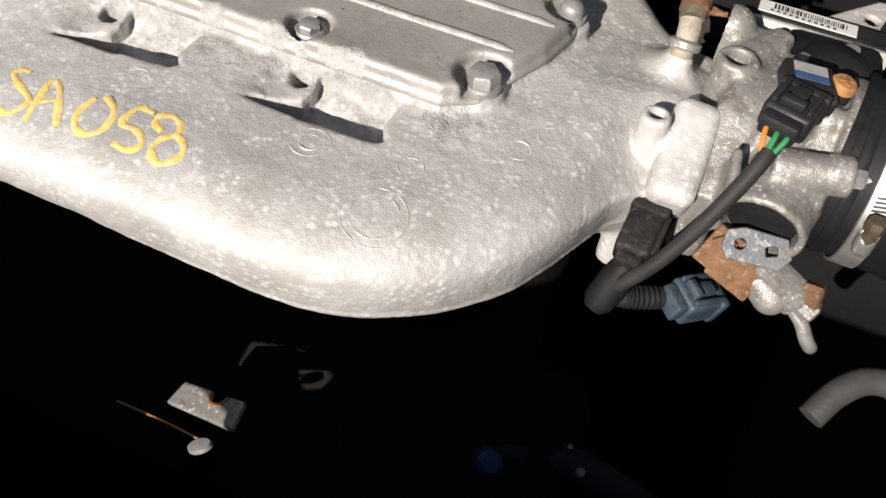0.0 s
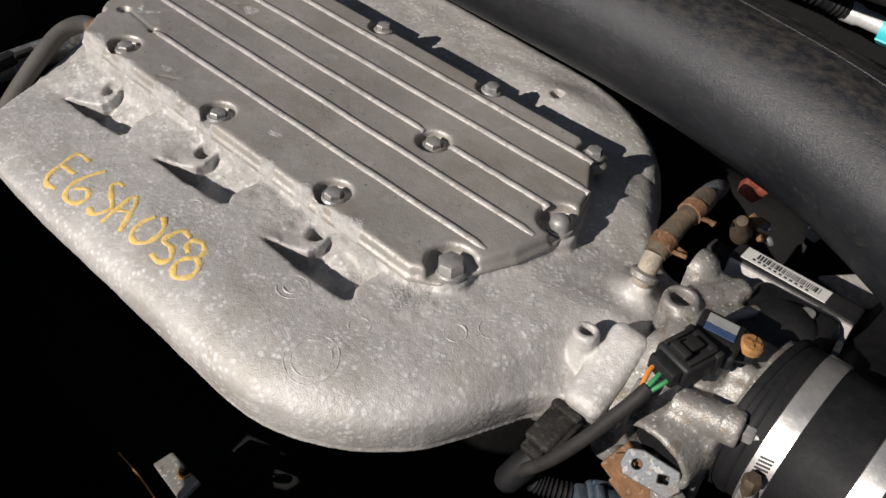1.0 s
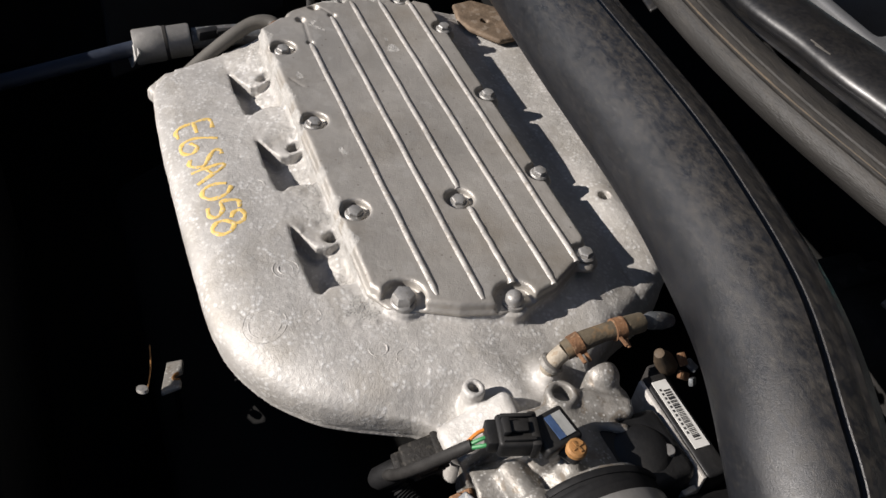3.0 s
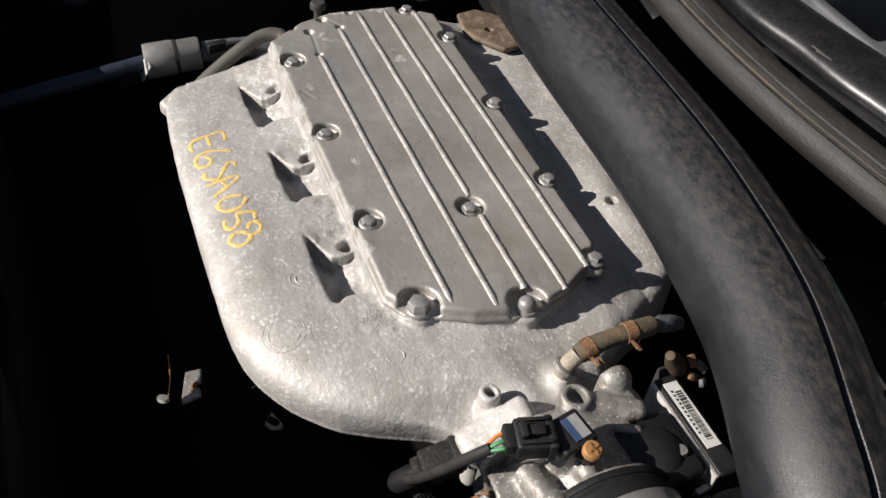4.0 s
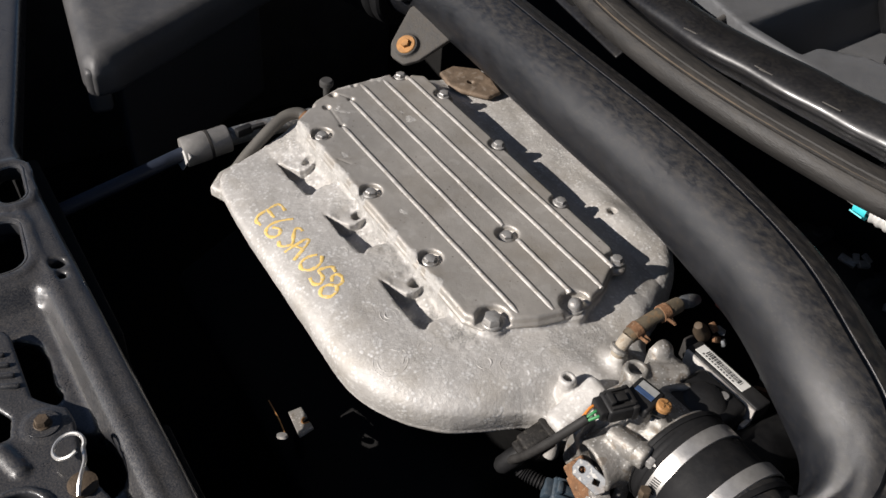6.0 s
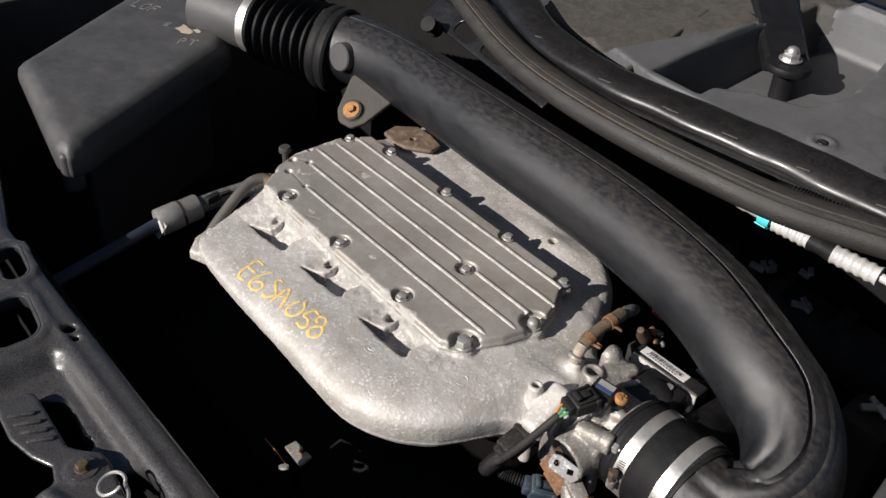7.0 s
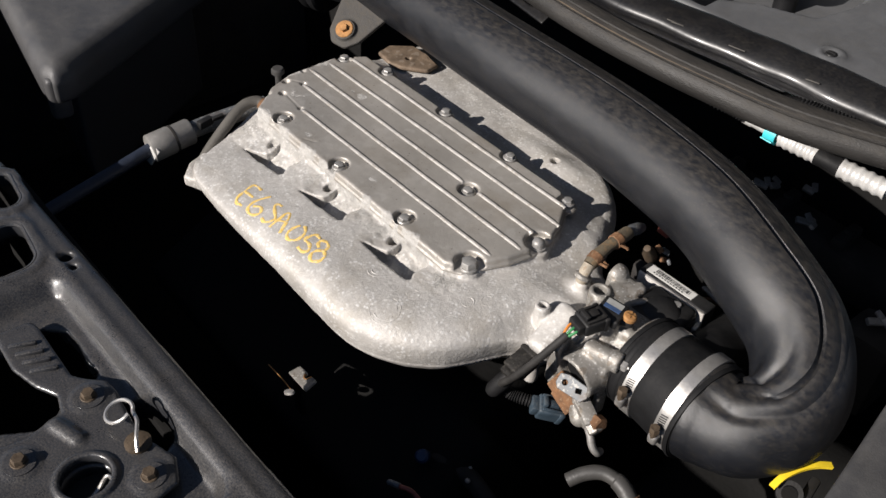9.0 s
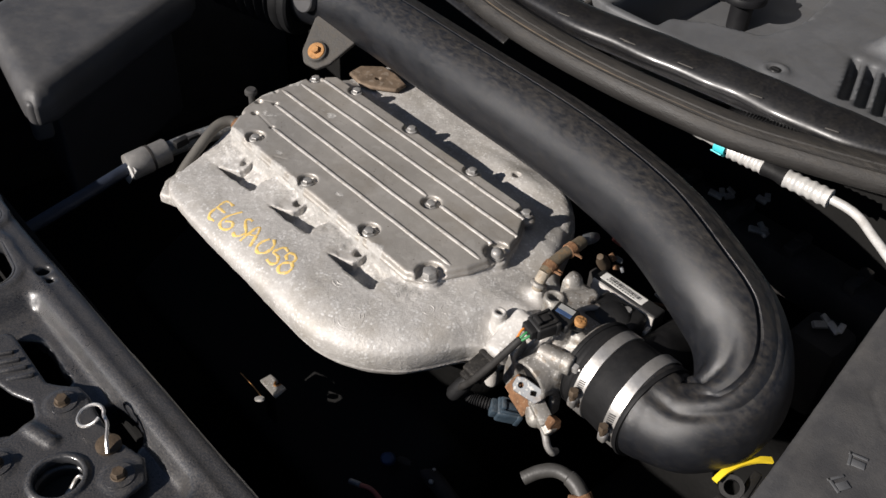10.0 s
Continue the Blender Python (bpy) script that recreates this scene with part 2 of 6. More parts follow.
M_CAST = material("cast_aluminium", (0.445, 0.425, 0.398), 0.55, 0.15, 0.15, 30, spots=(0.58, 0.565, 0.53), spot_scale=240, spot_amount=0.45, bump=0.32, bump_scale=420, fine=0.45, dots=(0.62, 0.61, 0.59), dot_scale=300, dot_size=0.32, dot_relief=0.14, grime=(0.30, 0.27, 0.225), grime_scale=26, grime_amount=0.65)
M_CRUST = material("white_corrosion_crust", (0.40, 0.385, 0.36), 0.85, 0.0, 0.25, 120, spots=(0.30, 0.28, 0.25), spot_scale=420, spot_amount=0.6, bump=1.0, bump_scale=520, fine=0.9)
M_TB = material("dirty_throttle_casting", (0.29, 0.275, 0.25), 0.48, 0.35, 0.3, 60, spots=(0.17, 0.13, 0.09), spot_scale=110, spot_amount=0.55, bump=0.4, bump_scale=420, fine=0.4, dots=(0.62, 0.61, 0.58), dot_scale=420, dot_size=0.25, grime=(0.11, 0.09, 0.07), grime_scale=60, grime_amount=0.75)
M_COVER = material("cover_aluminium", (0.395, 0.370, 0.335), 0.45, 0.40, 0.15, 16, spots=(0.49, 0.47, 0.44), spot_scale=60, spot_amount=0.40, bump=0.2, bump_scale=420, fine=0.4, dots=(0.15, 0.13, 0.11), dot_scale=150, dot_size=0.10, grime=(0.27, 0.235, 0.19), grime_scale=15, grime_amount=0.8)
M_RIB = material("polished_rib", (0.44, 0.418, 0.387), 0.46, 0.35, 0.22, 90, spots=(0.30, 0.27, 0.23), spot_scale=260, spot_amount=0.7, bump=0.25, bump_scale=600)
M_BOLT = material("zinc_bolt", (0.33, 0.32, 0.305), 0.5, 0.5, 0.25, 160, spots=(0.24, 0.21, 0.18), spot_scale=380, spot_amount=0.5, bump=0.3, bump_scale=800)
M_RUST = material("rusty_steel", (0.17, 0.085, 0.040), 0.85, 0.1, 0.45, 150, spots=(0.30, 0.20, 0.12), spot_scale=320, bump=0.5, bump_scale=700)
M_YELLOW_ZINC = material("yellow_rusted_zinc", (0.38, 0.19, 0.065), 0.7, 0.2, 0.35, 150, bump=0.3, bump_scale=700)
M_BROWN_BOLT = material("brown_bolt", (0.085, 0.060, 0.038), 0.7, 0.3, 0.35, 200, bump=0.3, bump_scale=700)
M_STEEL = material("brushed_steel", (0.56, 0.54, 0.51), 0.38, 0.8, 0.15, 60, bump=0.1, bump_scale=300, grime=(0.36, 0.34, 0.31), grime_scale=70, grime_amount=0.5)
M_GREY_STEEL = material("grey_zinc_plate", (0.12, 0.128, 0.136), 0.55, 0.3, 0.35, 90, spots=(0.36, 0.35, 0.32), spot_scale=260, bump=0.3, bump_scale=600, grime=(0.13, 0.085, 0.05), grime_scale=120, grime_amount=0.5)
M_DUCT = material("moulded_rubber_duct", (0.0075, 0.0083, 0.0108), 0.40, 0.0, 0.25, 60, bump=0.08, bump_scale=900, dust=0.56, dust_color=(0.070, 0.059, 0.045), dust_scale=230, fine=0.35, stretch=0.5, spec=0.55, dots=(0.026, 0.024, 0.022), dot_scale=420, dot_size=0.22, grime=(0.015, 0.014, 0.013), grime_scale=260, grime_amount=0.7, dust_up=(0.30, 0.98), dust_range=(0.40, 0.74))
M_RUBBER = material("black_rubber", (0.009, 0.009, 0.0095), 0.6, 0.0, 0.25, 50, bump=0.15, bump_scale=400, dust=0.06, dust_color=(0.10, 0.09, 0.08), dust_scale=90, spec=0.18)
M_SEAL = material("cowl_seal_rubber", (0.026, 0.024, 0.022), 0.6, 0.0, 0.25, 40, bump=0.4, bump_scale=420, dust=0.30, dust_color=(0.085, 0.072, 0.056), dust_scale=200, stretch=0.25, fine=0.5, spec=0.4, grime=(0.013, 0.012, 0.011), grime_scale=70, grime_amount=0.5)
M_PLASTIC = material("black_plastic", (0.012, 0.012, 0.0125), 0.52, 0.0, 0.25, 70, bump=0.2, bump_scale=500, dust=0.05, spec=0.3)
M_PLUG = material("brittle_black_plastic", (0.016, 0.0145, 0.013), 0.68, 0.0, 0.4, 140, spots=(0.050, 0.045, 0.038), spot_scale=300, spot_amount=0.5, bump=0.6, bump_scale=420, spec=0.25)
M_SLEEVE = material("dusty_wire_sleeve", (0.024, 0.0225, 0.021), 0.65, 0.0, 0.25, 120, bump=0.2, bump_scale=700, spec=0.3)
M_BOX = material("grained_box_plastic", (0.054, 0.053, 0.054), 0.56, 0.0, 0.15, 24, bump=0.3, bump_scale=700, dust=0.22, dust_color=(0.15, 0.14, 0.125), dust_scale=40)
M_COWL = material("cowl_plastic", (0.086, 0.088, 0.092), 0.55, 0.0, 0.10, 30, bump=0.2, bump_scale=600, dust=0.10, dust_color=(0.16, 0.145, 0.12), dust_scale=160, grime=(0.062, 0.060, 0.056), grime_scale=14, grime_amount=0.5)
M_COWL_DIRTY = material("cowl_plastic_caked_with_dirt", (0.056, 0.052, 0.047), 0.75, 0.0, 0.25, 60, bump=0.4, bump_scale=420, dust=0.5, dust_color=(0.095, 0.081, 0.064), dust_scale=150, fine=0.4, grime=(0.030, 0.028, 0.025), grime_scale=18, grime_amount=0.7)
M_PAINT = material("black_paint", (0.006, 0.006, 0.007), 0.40, 0.0, 0.2, 30, bump=0.25, bump_scale=60, coat=0.1, dust=0.12, dust_color=(0.08, 0.07, 0.06), dust_scale=320, fine=0.15, grime=(0.020, 0.018, 0.015), grime_scale=90, grime_amount=0.5)
M_ARM = material("matt_black_arm", (0.007, 0.007, 0.008), 0.55, 0.0, 0.2, 60, bump=0.1, bump_scale=500, spec=0.3)
M_RAIL = material("dusty_black_painted_steel", (0.028, 0.029, 0.032), 0.32, 0.0, 0.18, 70, bump=0.08, bump_scale=320, dust=0.50, dust_color=(0.140, 0.125, 0.108), dust_scale=800, coat=0.4, fine=0.2, grime=(0.046, 0.040, 0.033), grime_scale=60, grime_amount=0.35)
M_DARK = material("grimy_dark_metal", (0.040, 0.038, 0.036), 0.85, 0.0, 0.4, 20, bump=0.3, bump_scale=150)
M_ENGINE = material("oily_black_casting", (0.026, 0.024, 0.0225), 0.85, 0.0, 0.4, 26, bump=0.4, bump_scale=220, spec=0.25)
# nearly black stand-in for the bay's deep shade, hides stray sun patches
M_BAY_SHADE = material("bay_shade_black", (0.006, 0.0058, 0.0055), 0.9, 0.0, 0.4, 26, bump=0.4, bump_scale=220, spec=0.2)
M_BLUE = material("dusty_blue_plastic", (0.032, 0.050, 0.068), 0.55, 0.0, 0.3, 120, bump=0.2, bump_scale=600, dust=0.3, dust_color=(0.16, 0.16, 0.15), dust_scale=200)
M_LABEL = material("paper_label", (0.56, 0.55, 0.52), 0.6, 0.0, 0.06, 120, bump=0.02)
M_INK = material("black_ink", (0.02, 0.02, 0.02), 0.6, 0.0, 0.1, 100, bump=0)
M_MARKER = material("yellow_paint_marker", (0.75, 0.52, 0.16), 0.6, 0.0, 0.2, 260, spots=(0.54, 0.47, 0.35), spot_scale=420, spot_amount=0.8, bump=0.4, bump_scale=500)
M_YELLOW = material("yellow_plastic", (0.85, 0.62, 0.03), 0.45, 0.0, 0.08, 80, bump=0.05)
M_RED = material("faded_red_plastic", (0.22, 0.055, 0.038), 0.6, 0.0, 0.25, 150, bump=0.1)
M_TEAL = material("teal_tape", (0.05, 0.50, 0.55), 0.5, 0.0, 0.08, 100, bump=0.05)
M_WHITE_AL = material("bright_aluminium_pipe", (0.58, 0.57, 0.55), 0.42, 0.25, 0.15, 60, bump=0.3, bump_scale=300, grime=(0.38, 0.36, 0.33), grime_scale=90, grime_amount=0.6)
M_GREEN = material("green_wire", (0.035, 0.22, 0.07), 0.5, 0.0, 0.1, 100, bump=0)
M_ORANGE = material("orange_wire", (0.60, 0.20, 0.03), 0.5, 0.0, 0.1, 100, bump=0)
M_GROUND = material("asphalt", (0.05, 0.05, 0.05), 0.9, 0.0, 0.2, 6, bump=0.3, bump_scale=90)
M_BONNET = material("bonnet_underside", (0.020, 0.021, 0.023), 0.7, 0.0, 0.2, 6, bump=0.1, bump_scale=60)

# ---- ground and the walls of the engine bay ----
def slab(name, size, at, mat, label, category, rot=(0, 0, 0), bevel=0.004):
    ob = part(name, bm_box(size, None, bevel, 2), mat)
    ob.matrix_basis = pose(*at, *rot)
    return tagged(ob, label, category, kind="structure")


bm = bmesh.new()
bmesh.ops.create_grid(bm, x_segments=8, y_segments=8, size=60)
ground = part("ground", bm, M_GROUND)
tagged(ground, "dark grey asphalt under the car", "ground", kind="structure")
slab("floor", (1.60, 0.90, 0.02), (0, -0.02, 0.40), M_BAY_SHADE, "splash shield under the engine, coloured near-black for the bay's shade", "splash shield")
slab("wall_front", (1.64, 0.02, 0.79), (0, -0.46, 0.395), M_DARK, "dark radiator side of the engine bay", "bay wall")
# firewall coloured near-black so the sun falling on it stays dark
slab("wall_rear", (1.64, 0.02, 0.86), (0, 0.44, 0.43), M_BAY_SHADE, "black firewall below the cowl", "firewall")
slab("wall_left", (0.02, 0.88, 0.80), (-0.81, -0.01, 0.40), M_DARK, "black inner wing of the engine bay", "bay wall")
slab("wall_right", (0.02, 0.88, 0.80), (0.81, -0.01, 0.40), M_DARK, "black inner wing beside the fuse box", "bay wall")

# out of view; placed to take sky light off the shadows in the bay
slab("bonnet", (1.50, 0.98, 0.03), (0.0, 0.40, 1.36), M_BONNET, "raised bonnet with dark underside, out of view, cutting sky light on the bay", "bonnet", (-58, 0, 0), 0.012)

def under(parent, ob):
    ob.parent = parent
    ob.matrix_parent_inverse = parent.matrix_basis.inverted()
    return ob


# ---- engine block below the manifold ----
engine = thing("engine_block", "engine block and valve covers under the manifold, coloured near-black for shade", "engine", at=(-0.05, 0.1, 0.42))


def engine_field(X, Y, Z):
    d = f_box(X, Y, Z, pose(-0.05, -0.055, 0.585, 28, 0, 0), (0.44, 0.13, 0.14), 0.02)
    d = f_union(d, f_box(X, Y, Z, pose(-0.05, 0.30, 0.62, -28, 0, 0), (0.46, 0.15, 0.16), 0.02), 0.02)
    d = f_union(d, f_box(X, Y, Z, pose(-0.05, 0.1, 0.55, 0, 0, 0), (0.36, 0.30, 0.24), 0.03), 0.02)
    return d


# unseen filler added to keep sun off the firewall under the elbow
gearbox = thing("gearbox", "dark filler mass below the throttle body, added to catch stray sun", "gearbox", at=(0.36, 0.12, 0.41))


def filler_field(X, Y, Z):
    d = f_box(X, Y, Z, pose(0.37, 0.14, 0.50, 0, 0, 0), (0.26, 0.36, 0.18), 0.03)
    d = f_union(d, f_cyl(X, Y, Z, (0.24, 0.20, 0.55), (0.50, 0.24, 0.55), 0.08, 0.01), 0.02)
    return f_union(d, f_cyl(X, Y, Z, (0.30, 0.10, 0.48), (0.30, 0.10, 0.60), 0.05, 0.01), 0.02)


under(gearbox, field_part("casing", filler_field, (0.22, -0.06, 0.40), (0.53, 0.36, 0.68), 0.007, M_BAY_SHADE))
ob = field_part("block", engine_field, (-0.31, -0.20, 0.41), (0.21, 0.41, 0.74), 0.006, M_BAY_SHADE)
ob.parent = engine
ob.matrix_parent_inverse = engine.matrix_basis.inverted()

# ---- intake manifold ----
MX0 = 0.048
OUTLINE = [(-0.210, -0.0940), (-0.15, -0.1038), (-0.05, -0.1052), (0.02, -0.1045), (0.058, -0.1015), (0.092, -0.0865),
           (0.119, -0.0620), (0.135, -0.034), (0.146, -0.008), (0.157, 0.006), (0.170, 0.013), (0.172, 0.06), (0.170, 0.106), (0.145, 0.112), (0.122, 0.138), (0.106, 0.170),
           (0.080, 0.203), (0.040, 0.226), (-0.02, 0.236), (-0.23, 0.240), (-0.260, 0.222), (-0.262, 0.12), (-0.258, 0.02), (-0.245, -0.02), (-0.228, -0.060)]
OUTLINE = [(float(v[0]), float(v[1])) for v in spline(OUTLINE, 4, closed=True)]
COVER = [(-0.222, -0.010), (-0.246, 0.022), (-0.256, 0.050), (-0.256, 0.112), (-0.238, 0.140), (0.060, 0.1405), (0.078, 0.126), (0.0925, 0.104),
         (0.0990, 0.084), (0.1005, 0.064), (0.095, 0.038), (0.087, 0.019), (0.0800, -0.001), (0.066, -0.010)]
STUDS = [(0.0785, 0.0078), (0.0962, 0.0735)]
PITCH = 0.0965


def manifold_field(X, Y, Z):
    d2 = f_poly(X, Y, OUTLINE)
    front = np.where(Y < 0.0, 1.0, np.clip(1 - Y / 0.05, 0, 1))
    r = 0.014 + 0.022 * front * front * (3 - 2 * front)
    top = 0.784 - 0.10 * np.maximum(-X - 0.06, 0) * np.clip((0.01 - Y) / 0.05, 0, 1) - 0.09 * np.maximum(X - 0.05, 0) * np.clip((Y - 0.04) / 0.05, 0, 1)
    n = np.clip((X - 0.128) / 0.03, 0, 1) * np.clip((0.055 - Y) / 0.03, 0, 1)
    top = top - 0.016 * n * n * (3 - 2 * n) - 0.010 * np.clip((Y - 0.125) / 0.045, 0, 1) ** 1.5
    top = top + 0.0065 * np.exp(-(((X - 0.012) / 0.036) ** 2 + ((Y - 0.190) / 0.017) ** 2))
    # the ground round the three bosses lies lower than the ridge in front of it
    for i in range(3):
        top = top - 0.0042 * np.exp(-(((X - MX0 + i * PITCH + 0.043) / 0.012) ** 4 + ((Y + 0.0245) / 0.0115) ** 4))
    zc = 0.752 + 0.014 * front
    depth = 0.052 - 0.019 * front * np.clip((0.035 - X) / 0.09, 0, 1)
    r = np.where(Z > zc, r, depth - 0.001)
    squash = np.where(Z > zc, np.maximum(r / (top - zc), 1.0), 1.0)
    a, b = d2 + r, np.where(Z > zc, (Z - top) * squash, zc - Z - depth) + r
    d = np.minimum(np.maximum(a, b), 0) + np.hypot(np.maximum(a, 0), np.maximum(b, 0)) - r
    # sloped underside, open towards the runners
    d = np.maximum(d, (0.698 - 0.36 * np.clip(Y, -0.2, 0.0) + 0.06 * np.clip(X - 0.02, 0, 0.15) - Z) * 0.9)
    # parting line
    d = d - 0.0012 * np.exp(-((Z - 0.743 - 0.02 * np.clip(X - 0.05, 0, 0.1)) / 0.0014) ** 2)
    # low ground beside the cover and the three hollows between the runners
    for i in range(3):
        x0 = MX0 - i * PITCH
        wedge = f_poly(X, Y, [(x0 - 0.058, -0.0400), (x0 - 0.03, -0.0415), (x0 - 0.008, -0.0405), (x0 + 0.0035, -0.0395), (x0 + 0.0065, -0.0360), (x0 + 0.0025, -0.0310), (x0 + 0.0015, -0.0240), (x0 + 0.0030, -0.016), (x0 - 0.001, -0.007), (x0 - 0.038, -0.007), (x0 - 0.0345, -0.020), (x0 - 0.0365, -0.0275), (x0 - 0.052, -0.0355)])
        deep = 0.0140 + 0.0035 * np.clip((X - x0 + 0.034) / 0.030, 0, 1)
        floor = top - deep + 0.42 * np.maximum(Y + 0.030, 0) + 0.0009 * np.sin(210 * X + 3) * np.sin(330 * Y)
        hollow = np.maximum(wedge, floor - Z)
        d = f_cut(d, hollow, 0.0014)
        d = f_union(d, np.maximum(np.hypot(X - x0 + 0.048, Y + 0.0165) - 0.0108, Z - top + 0.0012), 0.004)
        d = f_cut(d, f_cyl(X, Y, Z, (x0 - 0.0430, -0.0155, 0.7680), (x0 - 0.0435, -0.0150, 0.80), 0.0052), 0.0022)
    # raised joint face under the cover
    dc = f_poly(X, Y, COVER)
    d = f_union(d, f_extrude(dc - 0.001, Z, 0.72, 0.7875, 0.001), 0.0035)
    # swell behind the cover and the small hole
    d = f_cut(d, f_cyl(X, Y, Z, (0.008, 0.188, 0.772), (0.008, 0.186, 0.82), 0.0042), 0.001)
    # left end flange
    d = f_union(d, f_extrude(f_poly(X, Y, [(-0.196, -0.094), (-0.216, -0.1025), (-0.233, -0.087), (-0.251, -0.036), (-0.22, -0.04)]), Z, 0.744, 0.7560, 0.003), 0.003)
    d = f_cut(d, f_cyl(X, Y, Z, (-0.2205, -0.083, 0.751), (-0.2205, -0.083, 0.78), 0.0034), 0.001)
    # studs' bosses at the near corner
    for bx, by in STUDS:
        d = f_union(d, f_cyl(X, Y, Z, (bx, by, 0.75), (bx, by, 0.7885), 0.0095, 0.002), 0.004)
    # neck towards the throttle: bosses, hump and nipple base
    d = f_union(d, f_cyl(X, Y, Z, (0.150, 0.025, 0.70), (0.150, 0.025, 0.7915), 0.0066, 0.0012), 0.003)
    d = f_cut(d, f_cyl(X, Y, Z, (0.150, 0.025, 0.782), (0.150, 0.025, 0.80), 0.0034), 0.0005)
    d = f_union(d, f_box(X, Y, Z, pose(0.1655, 0.0265, 0.7715, 27, 4, 4), (0.021, 0.048, 0.026), 0.006), 0.003)
    d = f_union(d, f_capsule(X, Y, Z, (0.1440, 0.0800, 0.766), (0.1488, 0.0745, 0.7862), 0.0145, 0.0066), 0.010)
    # faint hand-cast unevenness
    d = d + 0.0002 * np.sin(61 * X + 7 * np.sin(43 * Y)) * np.sin(57 * Y + 5 * np.sin(37 * X))
    return d


manifold = thing("intake_manifold", "grey cast aluminium intake manifold, pitted and speckled with corrosion", "intake manifold", at=(-0.05, 0.06, 0.69))


casting = under(manifold, field_part("casting", manifold_field, (-0.27, -0.124, 0.685), (0.20, 0.25, 0.80), 0.0014, M_CAST))
casting.data.materials.append(M_CRUST)


def roughen(ob, amount):
    """Uneven cast or corroded surface: moves each vertex along its normal by amount(co)."""
    me = ob.data
    n = len(me.vertices)
    co, nor = np.empty(n * 3), np.empty(n * 3)
    me.vertices.foreach_get("co", co)
    me.vertices.foreach_get("normal", nor)
    h = np.array([amount(Vector(c)) for c in co.reshape(n, 3)])
    me.vertices.foreach_set("co", (co.reshape(n, 3) + nor.reshape(n, 3) * h[:, None]).ravel())
    me.update()


def casting_skin(c):
    h = 0.00016 * noise.noise(c * 240) + 0.00022 * noise.noise(c * 90)
    if -0.24 < c.x < 0.085 and -0.050 < c.y < -0.003 and c.z > 0.752:
        k = max(0.0, 1 - abs(c.y + 0.018) / 0.026)
        h += k * (0.0008 * noise.noise(c * 130) + 0.0005 * noise.noise(c * 320))
    return h


roughen(casting, casting_skin)
for poly in casting.data.polygons:
    c = poly.center
    if -0.24 < c.x < 0.085 and -0.036 < c.y < -0.004 and c.z > 0.755:
        near = 1.0 - abs(c.y + 0.010) / 0.026
        if noise.noise(c * 90) * 0.7 + noise.noise(c * 260) * 0.45 < near - 0.78:
            poly.material_index = 1

# ---- hand-written mark in yellow paint on the front runner ----
GLYPHS = {
    "E": [[(0.46, 1), (0.16, 1.03), (-0.02, 0.94), (0.08, 0.5), (0.19, 0.15), (0.38, 0.0), (0.69, 0.04)], [(0.05, 0.54), (0.62, 0.55)]],
    "6": [[(0.15, 1.0), (0.02, 0.62), (0.0, 0.34), (0.10, 0.1), (0.33, 0.0), (0.58, 0.08), (0.62, 0.28), (0.42, 0.42), (0.16, 0.28)]],
    "S": [[(0.24, 1.0), (0.04, 1.0), (0.0, 0.84), (0.28, 0.64), (0.66, 0.42), (0.66, 0.2), (0.46, 0.02), (0.22, 0.1)]],
    "A": [[(0.19, 0.0), (0.13, 0.5), (0.02, 0.96), (0.16, 1.04), (0.44, 0.76), (0.86, 0.08)], [(0.06, 0.40), (0.52, 0.66)]],
    "0": [[(0.08, 0.86), (0.0, 0.46), (0.12, 0.1), (0.42, 0.0), (0.70, 0.26), (0.62, 0.72), (0.24, 1.0)]],
    "5": [[(0.42, 0.98), (0.10, 1.02), (0.0, 0.8), (0.02, 0.46), (0.36, 0.46), (0.64, 0.22), (0.48, 0.0), (0.12, 0.02)]],
    "8": [[(0.27, 0.59), (0.05, 0.73), (0.04, 0.93), (0.27, 1.0), (0.50, 0.86), (0.52, 0.64), (0.34, 0.42), (0.36, 0.14), (0.59, 0.0), (0.84, 0.20), (0.80, 0.48), (0.52, 0.66)]],
}


def manifold_top(x, y):
    z = np.linspace(0.700, 0.80, 401)
    v = manifold_field(np.full(401, x), np.full(401, y), z)
    return float(z[np.where(v < 0)[0][-1]])


def marker_strokes():
    bm = bmesh.new()
    placed = zip("E6SA058", (-0.140, -0.1175, -0.099, -0.082, -0.0595, -0.041, -0.0305), (-0.093, -0.093, -0.091, -0.091, -0.088, -0.0875, -0.088),
                 (0.026, 0.027, 0.024, 0.0215, 0.020, 0.0205, 0.0225))
    for ch, x0, y0, size in placed:
        for stroke in GLYPHS[ch]:
            path = spline([(x0 + size * u, y0 + size * v, 0) for u, v in stroke], 7)
            prev = None
            for i, p in enumerate(path):
                a, b = path[max(i - 1, 0)], path[min(i + 1, len(path) - 1)]
                t = np.array(b - a)
                t = t / (np.linalg.norm(t) + 1e-9)
                w = 0.00150 + 0.0003 * math.sin(0.55 * i + 40 * x0)
                row = []
                for s in (-1, -0.4, 0.4, 1):
                    q = (p[0] - t[1] * w * s, p[1] + t[0] * w * s)
                    row.append(bm.verts.new((q[0], q[1], manifold_top(*q) + casting_skin(Vector((q[0], q[1], 0.78))) + (0.0005 if abs(s) < 1 else 0.0002))))
                if prev:
                    for k in range(3):
                        bm.faces.new((prev[k], prev[k + 1], row[k + 1], row[k]))
                prev = row
    return bm


under(manifold, part("marker_writing", marker_strokes(), M_MARKER, None, "hand-written mark E6SA058 in yellow paint"))

